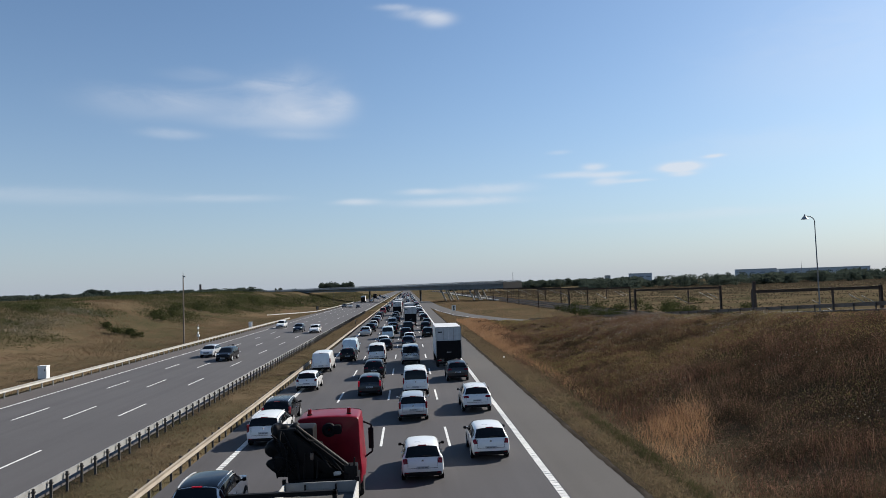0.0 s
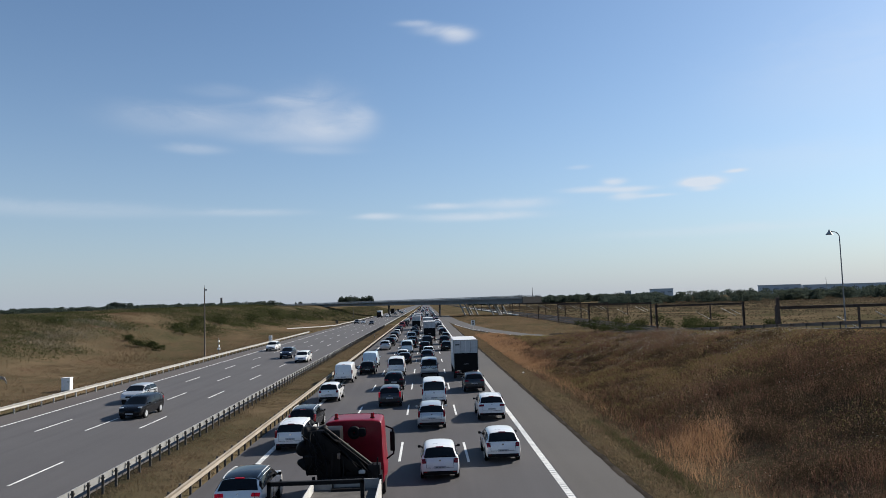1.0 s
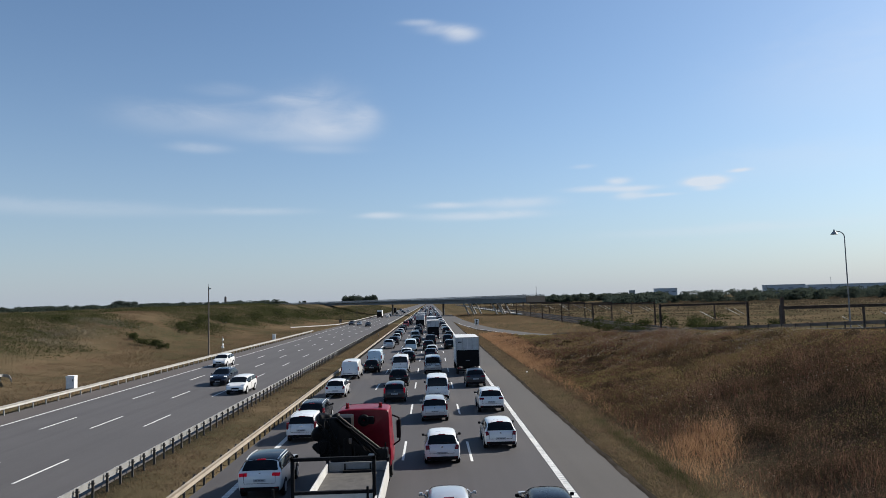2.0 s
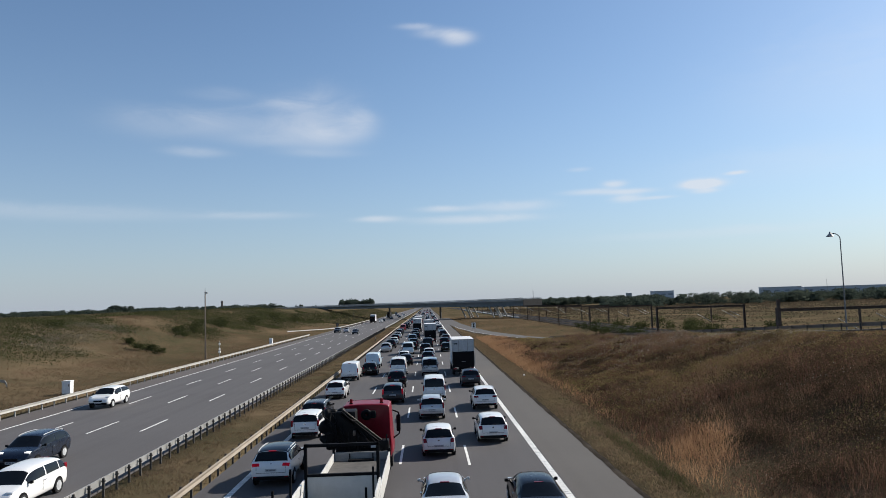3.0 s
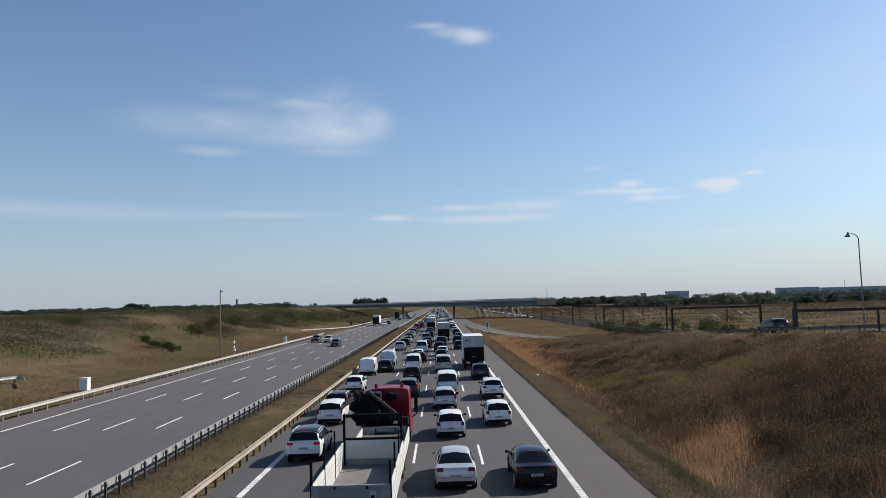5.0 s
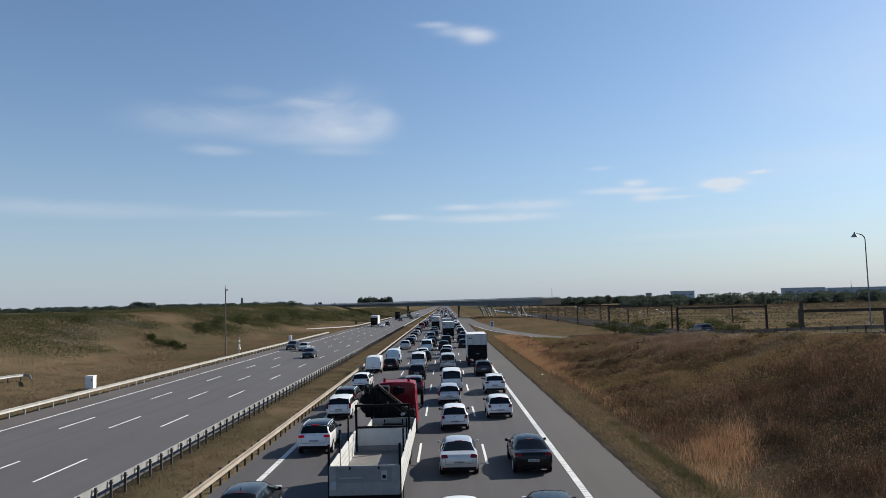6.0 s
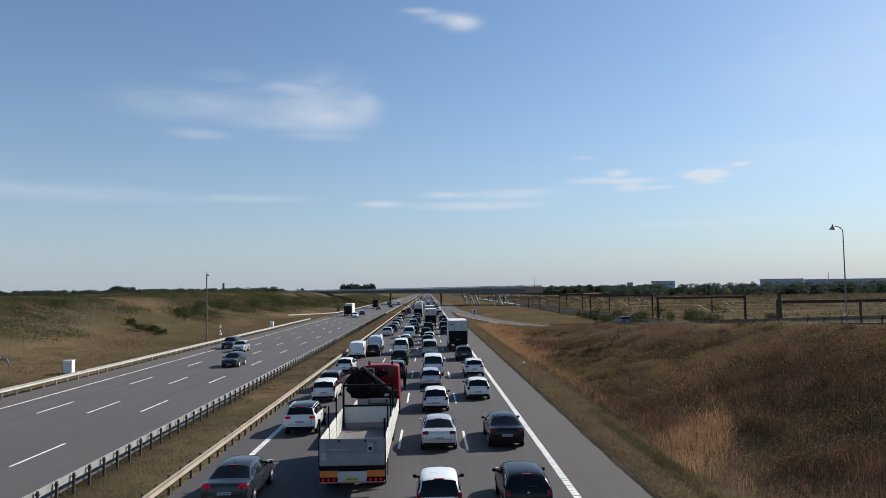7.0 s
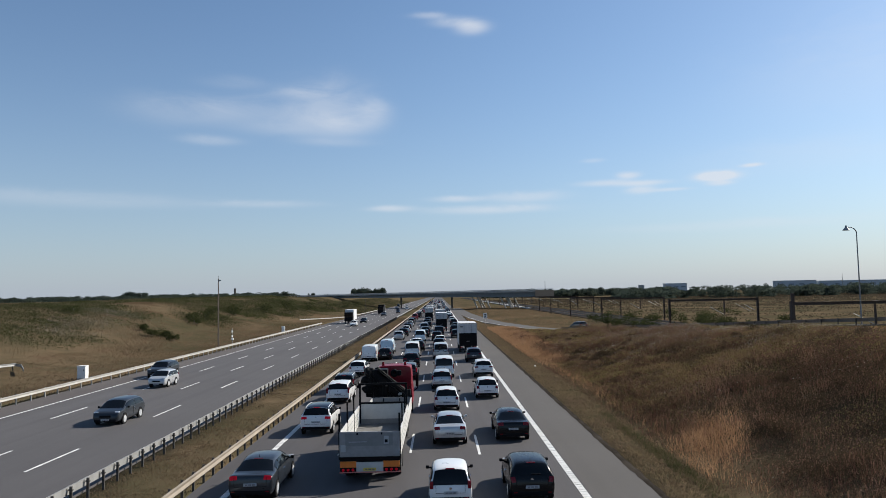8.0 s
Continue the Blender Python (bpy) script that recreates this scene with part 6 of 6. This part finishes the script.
def far_bank_plants():
    # a pale tongue of straw runs down the bank between darker growth
    x, y = scatter(420000, -140, -42, 45, 470, 30, 1.4, 1.2)
    tongue = np.exp(-((x + 46 + (y - 112) * 0.42) / 6.5) ** 2) * (y > 95) * (y < 215)
    dark = spots(x, y, ((-70, 126, 15, 17), (-66, 106, 11, 12), (-64, 116, 9, 10), (-74, 152, 9, 12), (-61, 182, 8, 18), (-75, 232, 12, 30), (-68, 262, 12, 40), (-64, 310, 14, 60), (-95, 150, 20, 40)))
    want = 0.85 * dark + 0.75 * np.clip((drift(x, y, 24, 21) - 0.46) * 4, 0, 1) * np.clip((-47 - x) / 8, 0, 1) - 0.9 * tongue
    ok = want > 0.1 + 0.9 * chance(x)
    x, y = x[ok], y[ok]
    h = (0.15 + 0.9 * drift(x, y, 6, 23)) * np.clip((-44 - x) / 8, 0.25, 1)
    leafy("meadow_scrub", x, y, 0.02, h, 0.04 + y / 1700, SCRUB, "green and brown scrub on the bank")
    blades("scrub_stalks", x[::5], y[::5], h[::5] * 1.1, np.random.uniform(0.02, 0.05, len(x[::5])), SCRUB, "green and brown stalks on the bank", 0.9)
    x, y = scatter(50000, -62, -37, 340, 860, 20, 2.5)
    ok = (x > -0.16 * y - 30)
    x, y = x[ok], y[ok]
    leafy("bank_scrub", x, y, 0.05, np.random.uniform(0.3, 1.3, len(x)) * np.clip((-36 - x) / 8, 0.3, 1), 0.5, SCRUB, "dark green scrub on the bank beneath the bridge")
    # dark drifts along the upper bank
    x, y = scatter(300000, -125, -50, 85, 400, 50, 1.2, 1.4)
    dark = spots(x, y, ((-72, 124, 10, 10), (-64, 118, 5, 6), (-75, 150, 6, 8), (-60, 182, 4, 14), (-72, 240, 8, 22), (-66, 290, 8, 40), (-95, 130, 16, 16), (-62, 105, 8, 8), (-73, 106, 10, 10), (-56, 112, 4, 5)))
    ok = 0.9 * dark + 0.9 * np.clip((drift(x, y, 15, 25) - 0.58) * 6, 0, 1) > 0.1 + 0.9 * chance(x)
    x, y = x[ok], y[ok]
    leafy("dark_scrub", x, y, 0.05, 0.2 + 1.2 * drift(x, y, 4, 26), 0.05 + y / 1500, LOW_SCRUB, "dark green scrub in drifts along the upper bank")
    x, y = scatter(90000, -52, -33.6, 36, 220, 14, 0.8, 1.3)
    ok = x < -33.5
    x, y = x[ok], y[ok]
    blades("dry_grass", x, y, np.random.uniform(0.04, 0.16, len(x)), np.random.uniform(0.03, 0.07, len(x)), DRYLAND, "short reddish dry grass beside the guard rail", 2.5)
    x, y = scatter(110000, -110, -33.6, 40, 300, 12, 1.0)
    ok = x < -33.5
    x, y = x[ok], y[ok]
    blades("dry_grass", x, y, np.random.uniform(0.06, 0.3, len(x)), np.random.uniform(0.03, 0.09, len(x)), DRYLAND, "brown dry grass on the bank", 2.2)
    x, y = scatter(60000, -85, -42, 90, 215, 40, 1.8)
    ok = np.exp(-((x + 47 + (y - 112) * 0.42) / 5.0) ** 2) + 0.4 * (drift(x, y, 9, 27) > 0.62) > 0.2 + 0.8 * chance(x)
    x, y = x[ok], y[ok]
    blades("straw_grass", x, y, np.random.uniform(0.1, 0.4, len(x)), np.random.uniform(0.03, 0.07, len(x)), DRYLAND, "pale straw-coloured grass on the bank", 1.2)
    x, y = scatter(14000, -72, -52, 102, 156, 10, 1.0)
    ok = spots(x, y, ((-60, 114, 5, 6), (-63, 128, 4, 8), (-66, 146, 4, 8))) > chance(x)
    leafy("seed_heads", x[ok], y[ok], 0.4, 1.3, 0.075, THISTLE, "grey-white thistle heads on the bank")


far_bank_plants()


def leaf_cloud(centres, radii, per, size):
    """Small leaf-like sheets strewn through uneven crowns: corners and faces."""
    c = np.repeat(centres, per, 0)
    r = np.repeat(radii, per, 0)
    d = np.random.normal(0, 1, c.shape)
    d /= np.linalg.norm(d, axis=1)[:, None]
    p = c + d * r * (np.random.uniform(0.35, 1.05, len(c)) ** 0.6)[:, None]
    return leaf_sheets(p, size)


def woods(name, x, y, ground, height, wide, label, per=60, size=0.75, material=None):
    """Far trees: each crown is several lobes of leaves over a trunk."""
    n = len(x)
    lobes = 8
    cx = np.repeat(x, lobes) + np.random.normal(0, 1, n * lobes) * np.repeat(wide, lobes) * 0.32
    cy = np.repeat(y, lobes) + np.random.normal(0, 1, n * lobes) * np.repeat(wide, lobes) * 0.32
    up = np.random.uniform(0.12, 0.85, n * lobes)
    cz = np.repeat(ground, lobes) + np.repeat(height, lobes) * up
    rad = np.repeat(wide, lobes) * np.random.uniform(0.28, 0.5, n * lobes)
    v, f = leaf_cloud(np.stack([cx, cy, cz], -1), np.stack([rad, rad, np.repeat(height, lobes) * 0.2], -1), per, size)
    me = arrays_mesh(name, v, f, material or HAZED_LEAF)
    return tagged(new(name, me), label, "trees", kind="stuff")


def far_woods():
    n = 330
    r = np.random.uniform(0.25, 1.0, n)
    y = np.random.uniform(600, 850, n)
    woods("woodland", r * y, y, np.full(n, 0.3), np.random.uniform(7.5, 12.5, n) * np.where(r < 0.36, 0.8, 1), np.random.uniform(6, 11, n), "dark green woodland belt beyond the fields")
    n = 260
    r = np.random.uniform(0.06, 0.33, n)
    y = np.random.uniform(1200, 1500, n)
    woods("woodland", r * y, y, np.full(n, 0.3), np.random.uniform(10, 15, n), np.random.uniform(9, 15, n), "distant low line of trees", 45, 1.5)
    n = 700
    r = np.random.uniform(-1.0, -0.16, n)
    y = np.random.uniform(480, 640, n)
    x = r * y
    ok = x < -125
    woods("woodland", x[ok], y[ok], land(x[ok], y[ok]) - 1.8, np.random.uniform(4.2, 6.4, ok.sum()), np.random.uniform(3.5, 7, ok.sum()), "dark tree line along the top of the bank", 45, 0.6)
    x = np.random.uniform(-98, -64, 24)
    woods("tree_group", x, np.random.uniform(815, 845, 24), np.full(24, 3.0), np.random.uniform(13, 15.5, 24), np.random.uniform(5, 7, 24), "group of rounded trees behind the bridge", 110, 0.7)
    x = np.array([-240.0, -236, -231, -227.0])
    woods("tree_group", x, np.array([550.0, 552, 549, 553]), np.full(4, 7.0), np.array([8.5, 9.5, 9.0, 7.5]), np.full(4, 6.0), "round-headed trees on the bank", 120, 0.6)
    x = np.random.uniform(-194, -158, 26)
    woods("hedge", x, np.random.uniform(815, 845, 26), np.full(26, 3.0), np.random.uniform(6.5, 8.0, 26), np.random.uniform(4, 6, 26), "low dark hedge beyond the end of the bridge", 60, 0.7)
    woods("tree_group", np.array([-150.0, -146, -131, -115]), np.full(4, 830.0), np.full(4, 3.0), np.array([10.5, 11, 8.5, 8.5]), np.full(4, 4.5), "small round trees beyond the bridge", 90, 0.6)


far_woods()


def bushes():
    """Single bushes on the banks and beside the railway."""
    places = [(-58, 168, 2.2, 2.6), (-60, 174, 2.6, 2.8), (-59, 181, 2.4, 2.6), (-61, 188, 2.6, 3.0), (-62, 196, 2.4, 3.0), (-56, 164, 1.6, 2.2), (-52, 128, 1.2, 2.4), (-50, 131, 1.4, 2.6), (-47.5, 127, 1.1, 2.0), (-55, 133, 1.2, 2.2), (-72, 140, 1.6, 3),
             (-80, 120, 1.6, 4), (-86, 124, 1.8, 4.5), (-76, 108, 1.3, 3.5), (-92, 132, 1.7, 4.5), (-70, 104, 1.2, 3.0), (-96, 118, 1.5, 4), (-60, 210, 2.2, 4), (-64, 222, 2.6, 5), (-58, 235, 2.4, 4.5), (-62, 250, 3.0, 5),
             (-56, 265, 2.8, 5), (-60, 285, 3.2, 5), (-54, 300, 3.2, 5), (-58, 320, 3.4, 6), (-52, 340, 3.4, 5), (-56, 365, 4.0, 6), (-50, 385, 3.6, 5), (-54, 405, 4.2, 6), (-48, 425, 3.8, 5), (-52, 450, 4, 6),
             (40, 170, 2.0, 3.0), (41, 162, 2.2, 3.2), (39, 155, 2.0, 2.6), (40.5, 148, 2.0, 3.0), (39.5, 140, 1.9, 2.8), (40.6, 178, 2.2, 3.2), (40, 186, 2.0, 3), (40.4, 132, 1.6, 2.4), (60, 150, 2.0, 3.5), (64, 170, 2.4, 4), (70, 185, 2.4, 4.5), (66, 200, 2.6, 4.5), (78, 160, 2, 4), (85, 210, 2.6, 5), (62, 140, 1.8, 3.4), (59, 160, 2.2, 3.6), (60, 132, 1.8, 3), (44, 150, 1.8, 2.6), (61, 120, 1.6, 3),
             (53, 196, 2.6, 4), (50.5, 185, 2.2, 3.5), (50.2, 166, 2.4, 3.5), (51.5, 175, 2.2, 3.6), (52.5, 157, 2.4, 3.8), (55, 150, 2.4, 4), (58, 152, 2.2, 4), (61, 151, 2.2, 4), (49, 203, 2.4, 3.5)]
    for x, y, h, w in places:
        k = 7
        c = np.stack([x + np.random.normal(0, w * 0.28, k), y + np.random.normal(0, w * 0.28, k), float(land(x, y)) + h * np.random.uniform(0.2, 0.72, k)], -1)
        v, f = leaf_cloud(c, np.full((k, 3), 1.0) * np.array([w * 0.3, w * 0.3, h * 0.34]), 55, 0.11 + 0.02 * w)
        v[:, 2] = np.maximum(v[:, 2], float(land(x, y)) - 0.3)
        bush = empty("bush", "dark green low bush on dry ground", "bush", "bushes on the banks")
        bush.matrix_basis = pose(x, y, float(land(x, y)))
        ob = new("leaves", arrays_mesh("leaves", v - np.array([x, y, float(land(x, y))]), f, LEAF))
        ob.parent = bush
        bm = bmesh.new()
        for j in range(4):
            t = c[j] - np.array([x, y, float(land(x, y))])
            add_tube(bm, (t[0] * 0.2, t[1] * 0.2, -0.2), tuple(t), 0.05, 0.02, 5)
        part("wood", bm, POST_DARK, bush)


bushes()


# ---- what moves ----
def spin_rows(r, at, ys):
    """Rows for a rolling wheel: less than a quarter turn from row to row."""
    rows, t = [], 0.0
    while t < 8.0 + 1e-6:
        y = float(np.interp(t, QUEUE_T, ys))
        rows.append((t, pose(at.x, at.y, at.z, -math.degrees((y - ys[0]) / r), 0, 0)))
        t += 4 / 30
    return rows


def motions():
    for thing, rows in MOVES:
        walk(thing, rows)
    for thing, r, ys in SPINS:
        for o in thing.children:
            if o.name.split(".")[0] == "wheel":
                walk(o, spin_rows(r, o.location.copy(), ys))


motions()
